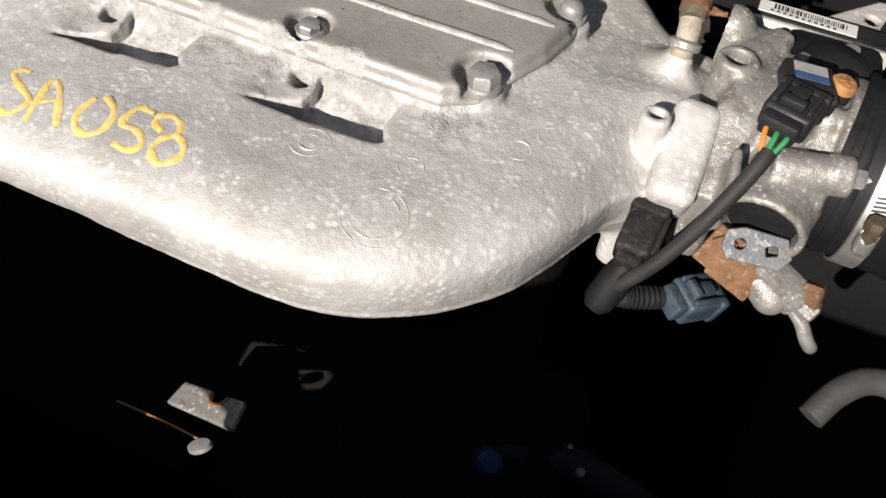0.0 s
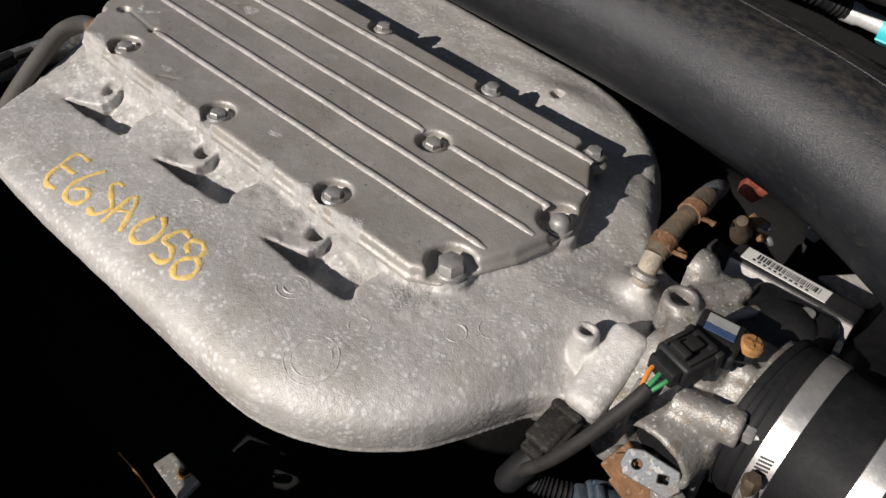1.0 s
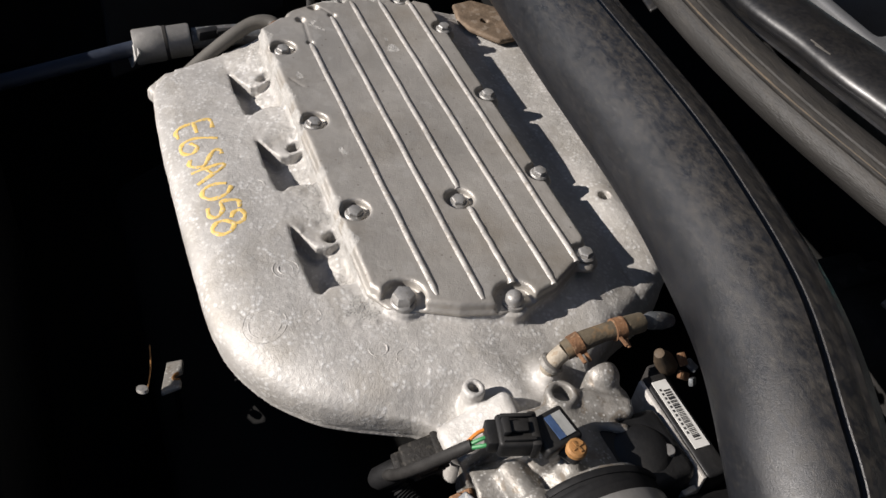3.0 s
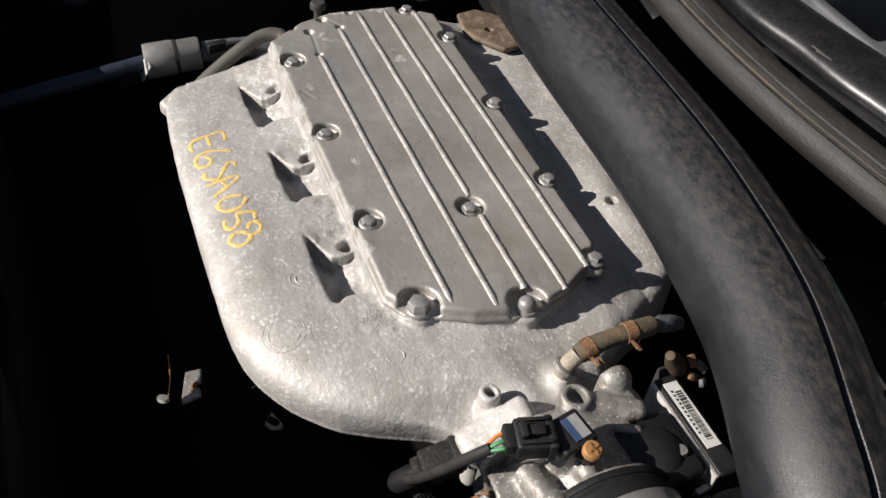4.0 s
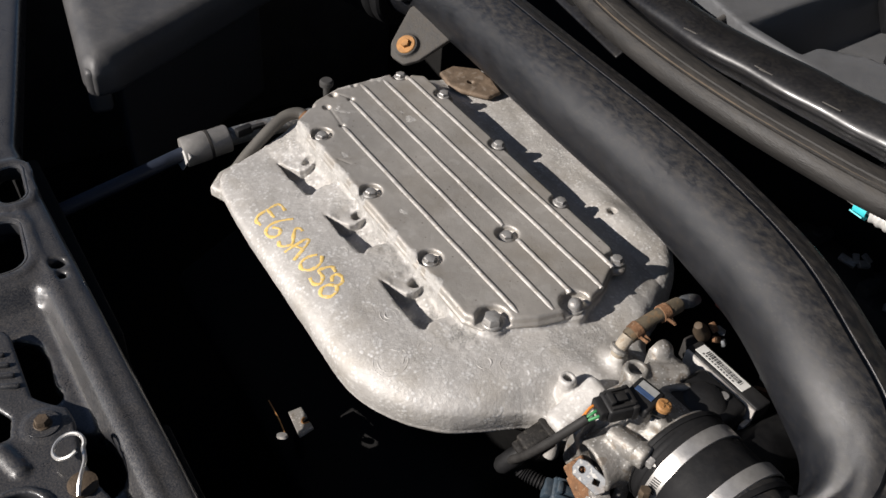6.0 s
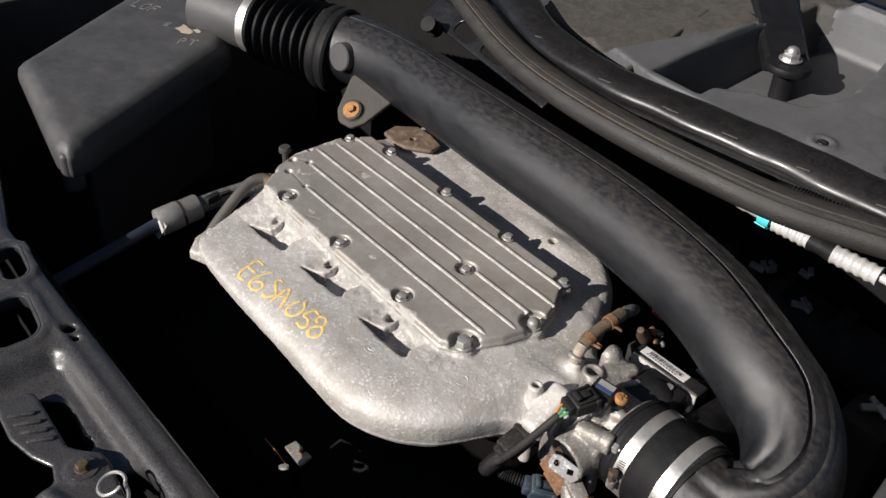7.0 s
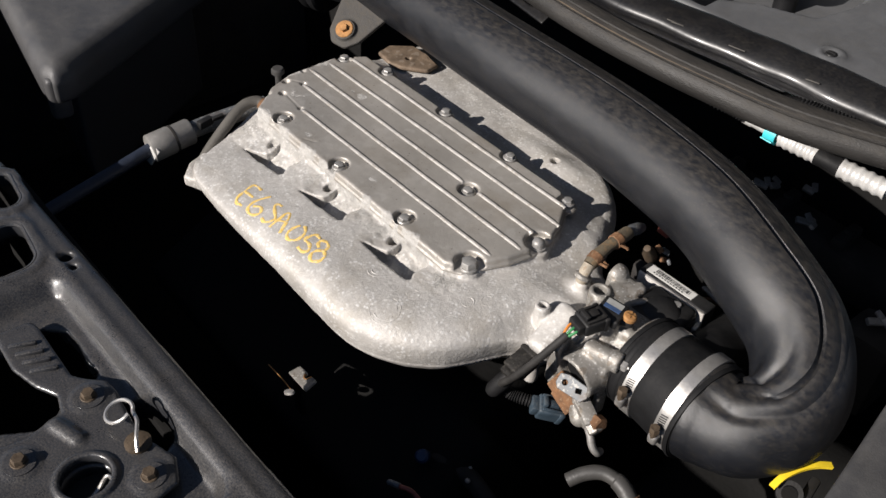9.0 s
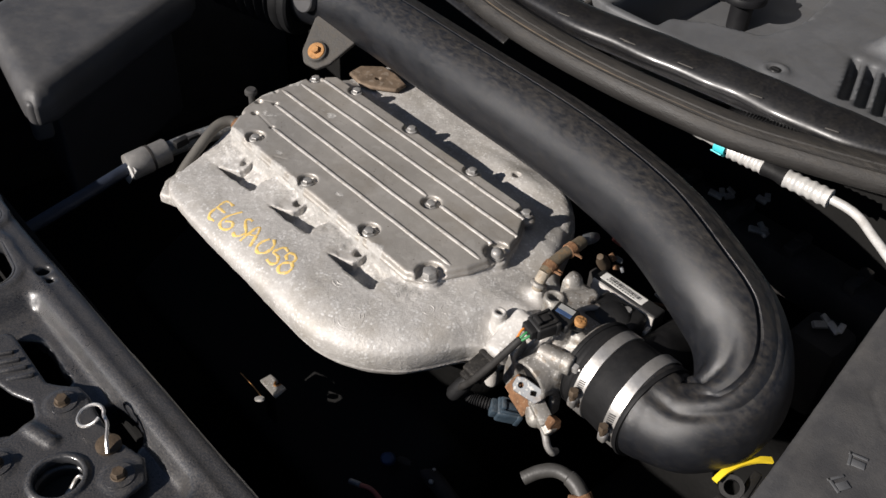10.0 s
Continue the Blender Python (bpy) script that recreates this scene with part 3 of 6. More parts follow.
for cx, cy, rr in ((0.068, -0.074, 0.0128), (0.068, -0.074, 0.0095), (0.070, -0.046, 0.0052), (0.104, -0.016, 0.0055), (0.114, -0.002, 0.0058), (-0.052, -0.052, 0.0055), (0.0290, -0.0520, 0.0080), (0.0290, -0.0520, 0.0045), (-0.148, -0.050, 0.005), (0.128, 0.046, 0.005)):
    loop_pts = [(cx + rr * math.cos(2 * math.pi * k / 36), cy + rr * math.sin(2 * math.pi * k / 36)) for k in range(37)]
    ring_path = [(px, py, manifold_top(px, py) + casting_skin(Vector((px, py, 0.78))) + 0.0001) for px, py in loop_pts]
    under(manifold, part("casting_ring", bm_sweep(ring_path, lambda i, s: [(0.0008, -0.0005), (0.0003, 0.00012), (-0.0003, 0.00012), (-0.0008, -0.0005)], caps=False), M_CAST))

# ---- ribbed cover ----
cover = thing("manifold_cover", "flat grey aluminium manifold cover with polished ribs, held by bolts", "engine cover", at=(-0.08, 0.07, 0.7875))
BOLTS = [(-0.192, 0.001), (-0.097, 0.000), (0.000, 0.001), (0.0048, 0.0725)]
EDGE_BOLTS = [(0.073, 0.1345), (-0.009, 0.1395), (-0.104, 0.1395), (-0.200, 0.1395), (-0.249, 0.118)]
RIBS = [(-0.193, 0.0236, 0.084, 0.0268), (-0.229, 0.0507, 0.094, 0.0530), (-0.250, 0.0735, -0.0055, 0.0755), (0.0150, 0.0757, 0.0850, 0.0765), (-0.248, 0.0975, 0.0930, 0.1020), (-0.244, 0.1225, 0.0785, 0.1250)]


def cover_field(X, Y, Z):
    d2 = f_poly(X, Y, COVER)
    for bx, by in EDGE_BOLTS:
        d2 = f_union(d2, np.hypot(X - bx, Y - by) - 0.0078, 0.004)
    d = f_extrude(d2, Z, 0.7882, 0.7972, 0.0032, 0.0006)
    # lip along the foot
    d = f_union(d, f_extrude(d2 - 0.0016, Z, 0.7870, 0.7905, 0.001), 0.0025)
    # notches for the stud nuts
    for bx, by in STUDS:
        d = f_cut(d, f_cyl(X, Y, Z, (bx, by, 0.7903), (bx, by, 0.82), 0.0128, 0.001), 0.003)
    for bx, by in BOLTS:
        d = f_cut(d, f_cyl(X, Y, Z, (bx, by, 0.7915), (bx, by, 0.82), 0.0098, 0.001), 0.0022)
    for bx, by in EDGE_BOLTS:
        d = f_cut(d, f_cyl(X, Y, Z, (bx, by, 0.7928), (bx, by, 0.82), 0.0098, 0.001), 0.0018)
    # eaten-away pits at the far corner
    for px, py, r in ((-0.195, 0.0236, 0.0030), (-0.229, 0.0245, 0.0040), (-0.2315, 0.0520, 0.0036), (-0.246, 0.040, 0.0045), (-0.2385, 0.012, 0.0042), (-0.252, 0.066, 0.0030)):
        d = f_cut(d, np.sqrt((X - px) ** 2 + (Y - py) ** 2 + (Z - 0.7975) ** 2) - r, 0.0012)
    for pa, pb in (((-0.226, 0.026), (-0.199, 0.0235)), ((-0.245, 0.045), (-0.233, 0.052)), ((-0.150, -0.004), (-0.139, 0.002))):
        d = f_cut(d, f_capsule(X, Y, Z, (*pa, 0.7978), (*pb, 0.7978), 0.0012), 0.0008)
    return d


plate = under(cover, field_part("plate", cover_field, (-0.268, -0.018, 0.786), (0.106, 0.158, 0.80), 0.0011, M_COVER))
plate.data.materials.append(M_CRUST)


def worn_patch(c):
    """How far a point lies inside the blistered patches at the cover's end."""
    best = 0.0
    for px, py, rx, ry in ((-0.216, 0.034, 0.020, 0.012), (-0.182, 0.086, 0.024, 0.008), (-0.150, 0.004, 0.012, 0.005), (-0.055, 0.010, 0.014, 0.006)):
        best = max(best, 1.0 - ((c.x - px) / rx) ** 2 - ((c.y - py) / ry) ** 2)
    return best


def plate_skin(c):
    h = 0.00010 * noise.noise(c * 160)
    k = max(0.0, min(1.0, (0.004 - c.y) / 0.010)) + max(0.0, min(1.0, (-0.235 - c.x) / 0.015)) + 1.3 * worn_patch(c)
    k = min(k, 1.0) * max(0.0, 0.35 + noise.noise(c * 60))
    return h + k * (0.0005 * noise.noise(c * 210) + 0.0003 * noise.noise(c * 480))


roughen(plate, plate_skin)
for poly in plate.data.polygons:
    c = poly.center
    near = max(min(0.72, (-0.001 - c.y) / 0.011), 1.0 - abs(c.x + 0.254) / 0.012, 0.75 * worn_patch(c))
    flat = Vector((c.x, c.y, 0.0))
    if near > 0 and noise.noise(flat * 60) * 0.8 + noise.noise(flat * 170) * 0.35 < near - 0.80:
        poly.material_index = 1
for xa, ya, xb, yb in RIBS:
    sect = [(-0.0025, -0.002), (0.0025, -0.002), (0.0021, 0.0004), (0.0013, 0.0012), (0.0005, 0.0016), (-0.0005, 0.0016), (-0.0013, 0.0012), (-0.0021, 0.0004)]
    run = [(xa + (xb - xa) * k / 40, ya + (yb - ya) * k / 40 + 0.00012 * math.sin(0.7 * k), 0.7970 + 0.00006 * math.sin(0.9 * k + 40 * ya) - 0.0010 * (k in (0, 40))) for k in range(41)]
    under(cover, part("rib", bm_sweep(run, lambda i, s: sect), M_RIB, None, "bright worn rib"))


def cover_bolt():
    """Flanged hex bolt with a worn, domed head."""
    return bm_join(bm_lathe([(0, 0), (0.0076, 0), (0.0077, 0.0010), (0.0066, 0.0020), (0, 0.0021)], 24),
                   bm_lathe([(0, 0.0018), (0.0056, 0.0018), (0.0057, 0.0042), (0.0050, 0.0051), (0.0034, 0.0055), (0, 0.0056)], 6))


for bx, by in BOLTS:
    ob = part("bolt", cover_bolt(), M_BOLT)
    ob.matrix_basis = pose(bx, by, 0.7925, 3, 2, 17 * bx * 100) @ Matrix.Diagonal((0.88, 0.88, 0.95, 1))
    under(cover, ob)
for bx, by in EDGE_BOLTS:
    ob = part("bolt", cover_bolt(), M_BOLT)
    ob.matrix_basis = pose(bx, by, 0.7938, -2, 2, 23 * bx * 100) @ Matrix.Diagonal((0.88, 0.88, 0.95, 1))
    under(cover, ob)
hex_nut = bm_join(bm_lathe([(0, -0.002), (0.0080, -0.002), (0.0081, 0.0006), (0.0072, 0.0014), (0, 0.0016)], 24), bm_lathe([(0, 0), (0.0071, 0), (0.0072, 0.0058), (0.0064, 0.0074), (0.004, 0.0082), (0.0, 0.0084)], 6))
dome_nut = bm_join(bm_lathe([(0, -0.002), (0.0070, -0.002), (0.0070, 0.0008), (0, 0.001)], 24), bm_lathe([(0, 0), (0.0056, 0), (0.0056, 0.005), (0.0049, 0.0066), (0.003, 0.0079), (0.0, 0.0084)], 20))
for (bx, by), nut_bm in zip(STUDS, (hex_nut, dome_nut)):
    ob = part("stud_nut", nut_bm, M_BOLT)
    ob.matrix_basis = pose(bx, by, 0.7906, 2, -2, 12)
    under(cover, ob)

# ---- air duct: long moulded duct, its elbow, hose and clamps ----
DUCT = [(-0.408, 0.196, 0.829), (-0.37, 0.209, 0.831), (-0.32, 0.217, 0.835), (-0.25, 0.217, 0.838), (-0.10, 0.203, 0.845), (0.05, 0.1945, 0.848), (0.13, 0.185, 0.848), (0.20, 0.172, 0.845),
        (0.262, 0.152, 0.836), (0.308, 0.137, 0.821), (0.335, 0.112, 0.805), (0.340, 0.083, 0.789), (0.323, 0.0615, 0.777), (0.302, 0.0580, 0.7725), (0.288, 0.0590, 0.7715)]
duct = thing("air_duct", "long black moulded air intake duct with dusty top and elbow", "air duct", at=(0.0, 0.2, 0.80))


def duct_section(i, s):
    out = []
    bend = max(0.0, min((s - 0.62) / 0.16, 1.0)) * max(0.0, min((0.98 - s) / 0.1, 1.0))
    for k in range(120):
        a = 2 * math.pi * k / 120
        deg = math.degrees(a)
        r = 0.0412 - 0.0048 * bend + 0.005 * max(0.0, 1 - s / 0.16) ** 2 + 0.0012 * max(0.0, min((s - 0.88) / 0.06, 1.0)) - 0.003 * max(0.0, (s - 0.985) / 0.015) ** 2
        keep = max(0.0, min((0.84 - s) / 0.14, 1.0))
        flat = max(0.0, min((deg - 84) / 5, 1.0)) * max(0.0, min((190 - deg) / 25, 1.0))
        r -= keep * 0.0028 * flat
        if 84 < deg < 91:
            r -= 0.0020 * keep
        if 114 < deg < 122:
            r += 0.0012 * keep
        for at, wide, high in ((18, 10, -0.0020), (40, 9, 0.0016), (57, 6, -0.0026), (74, 8, 0.0012), (98, 9, 0.0014), (116, 7, -0.0022), (-12, 9, 0.0012), (-34, 8, -0.0018)):
            off = (deg - at + 180) % 360 - 180
            r += bend * high * math.exp(-(off / wide) ** 2)
        out.append((r * math.cos(a), r * math.sin(a)))
    return out


under(duct, part("duct_body", bm_sweep(spline(DUCT, 10), duct_section), M_DUCT))

cap_bm = bm_lathe([(0, 0.0065), (0.0155, 0.0065), (0.0168, 0.005), (0.0170, -0.006), (0, -0.006)], 40)
ob = part("blanking_plug", cap_bm, M_BOX, None, "round grey blanking plug")
ob.matrix_basis = look((-0.341, 0.1640, 0.8445), (-0.346, 0.213, 0.834)) @ pose(0, 0, -0.008)
under(duct, ob)
brk_bm = mesh_from_field(lambda X, Y, Z: f_cut(f_union(f_extrude(f_poly(X, Y, [(-0.024, 0.028), (0.024, 0.028), (0.0150, -0.006), (0.0075, -0.0165), (-0.0045, -0.0175), (-0.0120, -0.010)]) - 0.0075, Z, -0.003, 0.003, 0.0015),
                                                                       f_cyl(X, Y, Z, (0, -0.006, -0.004), (0, -0.006, 0.008), 0.0125, 0.002), 0.004),
                                                               f_cyl(X, Y, Z, (0, -0.006, 0.006), (0, -0.006, 0.02), 0.0095), 0.001),
                         (-0.036, -0.03, -0.006), (0.036, 0.034, 0.012), 0.0012, "bracket")
brk_bm.materials.append(M_COWL_DIRTY)
ob = link_part("mounting_tab", brk_bm)
TAB_N = Vector((0.25, -0.55, 0.80)).normalized()
TAB_Y = Vector((0.025, 0.063, 0.035)).normalized()
TAB_X = TAB_Y.cross(TAB_N).normalized()
TAB_M = Matrix.Translation((-0.2935, 0.158, 0.800)) @ Matrix((TAB_X, TAB_N.cross(TAB_X), TAB_N)).transposed().to_4x4() @ pose(0, 0, 0, 0, 0, 24)
ob.matrix_basis = TAB_M
under(duct, ob)
mount = ob
ob = part("tab_bolt", bm_bolt(0.0085, 0.006, 0.0105, 0.002), M_YELLOW_ZINC, None, "rusty yellow flanged bolt")
ob.matrix_basis = TAB_M @ pose(0, -0.006, 0.007)
under(mount, ob)


def hose_clamp(name_at, radius, width, screw_angle, label):
    """Worm-drive clamp round the x axis: band with slots, housing and screw."""
    c = thing("hose_clamp", label, "hose clamp", "clamps on the intake hose", at=name_at)
    prof = [(radius, -width / 2), (radius + 0.0012, -width / 2 + 0.0004), (radius + 0.0012, width / 2 - 0.0004), (radius, width / 2)]
    turn = pose(0, 0, 0, 0, 90, 0)
    under_local(c, part("band", bm_lathe(prof, 64, turn, closed=True), M_STEEL))
    a = math.radians(screw_angle)
    tang = pose(0, 0, 0, math.degrees(a), 0, 0)
    for k in range(7):
        b = part("slot", bm_box((width * 0.55, 0.0009, 0.0003), None), M_INK)
        b.matrix_basis = pose(0, 0, 0, math.degrees(a) - 11 - 2.6 * k, 0, 0) @ pose(0, 0, radius + 0.0014, 0, 0, 12)
        under_local(c, b)
    hb = part("screw_housing", bm_box((width * 0.72, 0.011, 0.008), None, 0.003, 3), M_STEEL)
    hb.matrix_basis = tang @ pose(0, 0, radius + 0.005)
    under_local(c, hb)
    sc = part("screw", bm_join(bm_lathe([(0, 0), (0.0042, 0), (0.0042, 0.005), (0.0036, 0.006), (0.0, 0.006)], 6), bm_lathe([(0, -0.012), (0.003, -0.012), (0.003, 0.0), (0, 0)], 12)), M_BROWN_BOLT, None, "rust-tinged hex screw")
    sc.matrix_basis = tang @ pose(0, 0.0085, radius + 0.006, -90, 0, 0)
    under(hb, sc)
    return c


def under_local(parent, ob):
    ob.parent = parent
    return ob


hose_clamp((0.2460, 0.0622, 0.768), 0.0402, 0.0112, 89, "bright steel worm-drive clamp round the rubber throttle hose")
hose_clamp((0.284, 0.0590, 0.771), 0.0428, 0.0112, 95, "bright steel worm-drive clamp round the duct end")
coupler = bm_lathe([(0.034, -0.030), (0.0393, -0.030), (0.0398, -0.027), (0.0398, -0.004), (0.0405, -0.002), (0.0408, 0.006), (0.0414, 0.014), (0.0418, 0.018), (0.0422, 0.033), (0.0424, 0.036), (0.0415, 0.040), (0.038, 0.040)], 56, pose(0, 0, 0, 0, 90, 0), closed=True)
throttle_hose = thing("rubber_hose", "short black rubber hose between duct and throttle body", "hose", at=(0.258, 0.0612, 0.769))
hose_m = pose(0.258, 0.0612, 0.769, 0, -2, -5)
coupler.transform(hose_m)
under(throttle_hose, part("sleeve", coupler, M_RUBBER))
for z, r in ((-0.029, 0.0405), (0.0375, 0.0434)):
    lip_bm = bm_lathe([(r - 0.004, z - 0.002), (r, z - 0.002), (r + 0.0006, z), (r, z + 0.002), (r - 0.004, z + 0.002)], 56, hose_m @ pose(0, 0, 0, 0, 90, 0), closed=True)
    under(throttle_hose, part("end_lip", lip_bm, M_RUBBER))

# ---- bellows and air box ----
bellows = thing("bellows_hose", "black corrugated rubber bellows between air box and duct", "bellows hose", at=(-0.46, 0.165, 0.83))
prof = [(0.034, 0.0)]
for k in range(7):
    z = 0.010 + k * 0.0145
    g = 1.0 + 0.018 * k
    prof += [(0.0385 * g, z), (0.0390 * g, z + 0.0035), (0.0468 * g, z + 0.0058), (0.0475 * g, z + 0.0066), (0.0468 * g, z + 0.0074), (0.0390 * g, z + 0.0100)]
prof += [(0.044, 0.115), (0.046, 0.117), (0.046, 0.134), (0.034, 0.134)]
ob = part("corrugated_sleeve", bm_lathe([(r, z) for r, z in prof], 44, None, closed=True), M_RUBBER)
bel_m = look((-0.384, 0.203, 0.823), (-0.512, 0.150, 0.829))
ob.matrix_basis = bel_m @ pose(0, 0, -0.134, 0, 0, 0)
under(bellows, ob)
ob = part("collar", bm_lathe([(0.045, -0.013), (0.0515, -0.013), (0.0532, -0.010), (0.0532, -0.002), (0.0520, 0.000), (0.0532, 0.002), (0.0532, 0.010), (0.0510, 0.013), (0.045, 0.013)], 48, None, closed=True), M_RUBBER)
ob.matrix_basis = bel_m @ pose(0, 0, -0.012)
under(bellows, ob)
ob = part("clamp_band", bm_lathe([(0.0385, 0), (0.0405, 0.0005), (0.0405, 0.0115), (0.0385, 0.012)], 44, None, closed=True), M_STEEL, None, "bright steel band")
ob.matrix_basis = bel_m @ pose(0, 0, -0.138)
under(bellows, ob)
ob = part("inlet_stub", bm_lathe([(0.0, 0.0), (0.0385, 0.0), (0.041, -0.09), (0.0, -0.09)], 40), M_BOX)
ob.matrix_basis = bel_m @ pose(0, 0, -0.125)
under(bellows, ob)

BOX = [(-0.597, -0.128), (-0.398, -0.160), (-0.377, -0.152), (-0.380, -0.130), (-0.502, 0.102), (-0.522, 0.120), (-0.700, 0.150), (-0.735, 0.100)]


def airbox_field(X, Y, Z):
    d = f_extrude(f_poly(X, Y, BOX), Z + 0.10 * (X + 0.5) * 0, 0.768, 0.8135, 0.022, 0.008)
    d = f_union(d, f_extrude(f_poly(X, Y, BOX) + 0.035, Z, 0.62, 0.79, 0.002), 0.004)
    return d


airbox = thing("air_filter_box", "dusty dark grey plastic air filter box with faded chalk marks", "air box", at=(-0.58, 0.0, 0.62))
under(airbox, field_part("housing", airbox_field, (-0.77, -0.17, 0.61), (-0.37, 0.15, 0.82), 0.0045, M_BOX))
ob = part("rim_leg", bm_box((0.018, 0.022, 0.05), None, 0.006, 3), M_BOX)
ob.matrix_basis = pose(-0.390, -0.148, 0.775, 0, 0, -8)
under(airbox, ob)
for px, py, pr, n in ((-0.566, 0.078, 0.013, 1), (-0.553, 0.090, 0.006, 2)):
    bm = bmesh.new()
    ring = [bm.verts.new((pr * (1 + 0.35 * math.sin(3 * a * 6.283 / 14 + n)) * math.cos(a * 6.283 / 14), pr * (0.8 + 0.3 * math.cos(2 * a * 6.283 / 14)) * math.sin(a * 6.283 / 14), 0)) for a in range(14)]
    bm.faces.new(ring)
    top = bmesh.ops.extrude_face_region(bm, geom=bm.faces[:])
    bmesh.ops.translate(bm, vec=(0, 0, 0.0003), verts=[v for v in top["geom"] if isinstance(v, bmesh.types.BMVert)])
    ob = part("paint_smudge", bm, material("dried_paint_spot", (0.42, 0.37, 0.28), 0.8, 0, 0.2, 300, bump=0.1), None, "pale dried smudge")
    ob.matrix_basis = pose(px, py, 0.8137)
    under(airbox, ob)
CHALK = {"L": [(0, 1, 0, 0), (0, 0, 0.5, 0)], "O": [(0.1, 0, 0.5, 0), (0.5, 0, 0.6, 0.5), (0.6, 0.5, 0.5, 1), (0.5, 1, 0.1, 1), (0.1, 1, 0, 0.5), (0, 0.5, 0.1, 0)],
         "F": [(0, 0, 0, 1), (0, 1, 0.5, 1), (0, 0.55, 0.4, 0.55)], "P": [(0, 0, 0, 1), (0, 1, 0.45, 0.95), (0.45, 0.95, 0.45, 0.55), (0.45, 0.55, 0, 0.5)],
         "T": [(0.3, 0, 0.3, 1), (0, 1, 0.6, 1)], "I": [(0, 0, 0, 1), (0.3, 0, 0.3, 1)]}
M_CHALK = material("faded_chalk", (0.17, 0.165, 0.16), 0.9, 0, 0.3, 300, bump=0.2)
for text, px, py, size, turn in (("LOF", -0.671, 0.054, 0.017, 23), ("I", -0.590, 0.062, 0.012, 30), ("PT", -0.534, 0.053, 0.015, 40)):
    for n, ch in enumerate(text):
        bms = []
        for x0, y0, x1, y1 in CHALK[ch]:
            bms.append(bm_box((size * math.hypot(x1 - x0, y1 - y0) + 0.001, 0.0022, 0.0004), pose(size * (x0 + x1) / 2, size * (y0 + y1) / 2, 0, 0, 0, math.degrees(math.atan2(y1 - y0, x1 - x0)))))
        ob = part("chalk_letter", bm_join(*bms), M_CHALK, None, "faded chalk letter")
        ob.matrix_basis = pose(px, py, 0.8137, 0, 0, turn) @ pose(size * 0.85 * n, 0, 0)
        under(airbox, ob)

# ---- radiator support rail at the front ----


def rail_edge(X):
    return -0.2415 + 0.02 * X + 0.28 * np.maximum(-X - 0.28, 0)


def rail_field(X, Y, Z):
    e = rail_edge(X)
    top = 0.811 - 0.5 * np.maximum(Y - e + 0.006, 0)
    # shallow trough in front of the crease, with rounded wall
    t = np.clip((-0.266 + 0.02 * X - Y) / 0.012, 0, 1) * np.clip((X + 0.105) / 0.02, 0, 1) * np.clip((0.160 - X) / 0.018, 0, 1)
    top = top - 0.014 * t * t * (3 - 2 * t)
    top = top + 0.0016 * np.exp(-((Y + 0.2615 - 0.02 * X) / 0.0034) ** 2)
    # slab thinned along the hanger's sunbeam, thickened at the slots to block sun
    body = np.maximum(np.maximum((Z - top) * 0.6, (top - 0.016 - 0.009 * (Y > -0.312) * (Y < -0.255) * (X > 0.025) + 0.0095 * (np.abs(X + 0.025) < 0.045) * (Y > -0.318) * (Y < -0.290) - Z) * 0.6), np.maximum(Y - e, -0.44 - Y))
    d = body
    # openings
    rot = 0.35
    for cx, cy, hx, hy, r in ((-0.148, -0.292, 0.030, 0.020, 0.014), (-0.222, -0.264, 0.025, 0.011, 0.010), (-0.27, -0.315, 0.05, 0.02, 0.012)):
        q = np.hypot(np.maximum(np.abs(X - cx) - hx + r, 0), np.maximum(np.abs(Y - cy + 0.12 * (X - cx)) - hy + r, 0)) - r
        lip = np.abs(q - 0.004) - 0.004
        d = f_union(d, np.maximum(lip, np.abs(Z - 0.8085) - 0.0035), 0.004)
        d = f_cut(d, np.maximum(q, np.abs(Z - 0.80) - 0.05), 0.003)
    d = f_cut(d, np.minimum(np.hypot(X + 0.113, Y + 0.2565) - 0.0055, np.hypot(X + 0.099, Y + 0.257) - 0.0032), 0.001)
    # first opening runs on under the latch arm so sun reaches the hanger
    for q in (f_poly(X, Y, [(-0.072, -0.405), (-0.068, -0.342), (-0.060, -0.309), (-0.004, -0.308), (0.004, -0.318), (0.016, -0.325), (0.021, -0.341), (0.008, -0.362), (-0.008, -0.405)]),
              f_poly(X, Y, [(0.036, -0.292), (0.044, -0.277), (0.056, -0.2715), (0.071, -0.2705), (0.085, -0.272), (0.091, -0.284), (0.084, -0.294), (0.06, -0.296)]),
              f_poly(X, Y, [(-0.063, -0.303), (-0.052, -0.290), (-0.035, -0.288), (-0.013, -0.291), (-0.001, -0.288), (0.003, -0.291), (0.0, -0.304)])):
        d = f_cut(d, np.maximum(q - 0.002, np.abs(Z - 0.80) - 0.06), 0.001)
    q = np.hypot(X - 0.088, Y + 0.334) - 0.017
    d = f_cut(d, np.maximum(q, np.abs(Z - 0.80) - 0.06), 0.001)
    return d


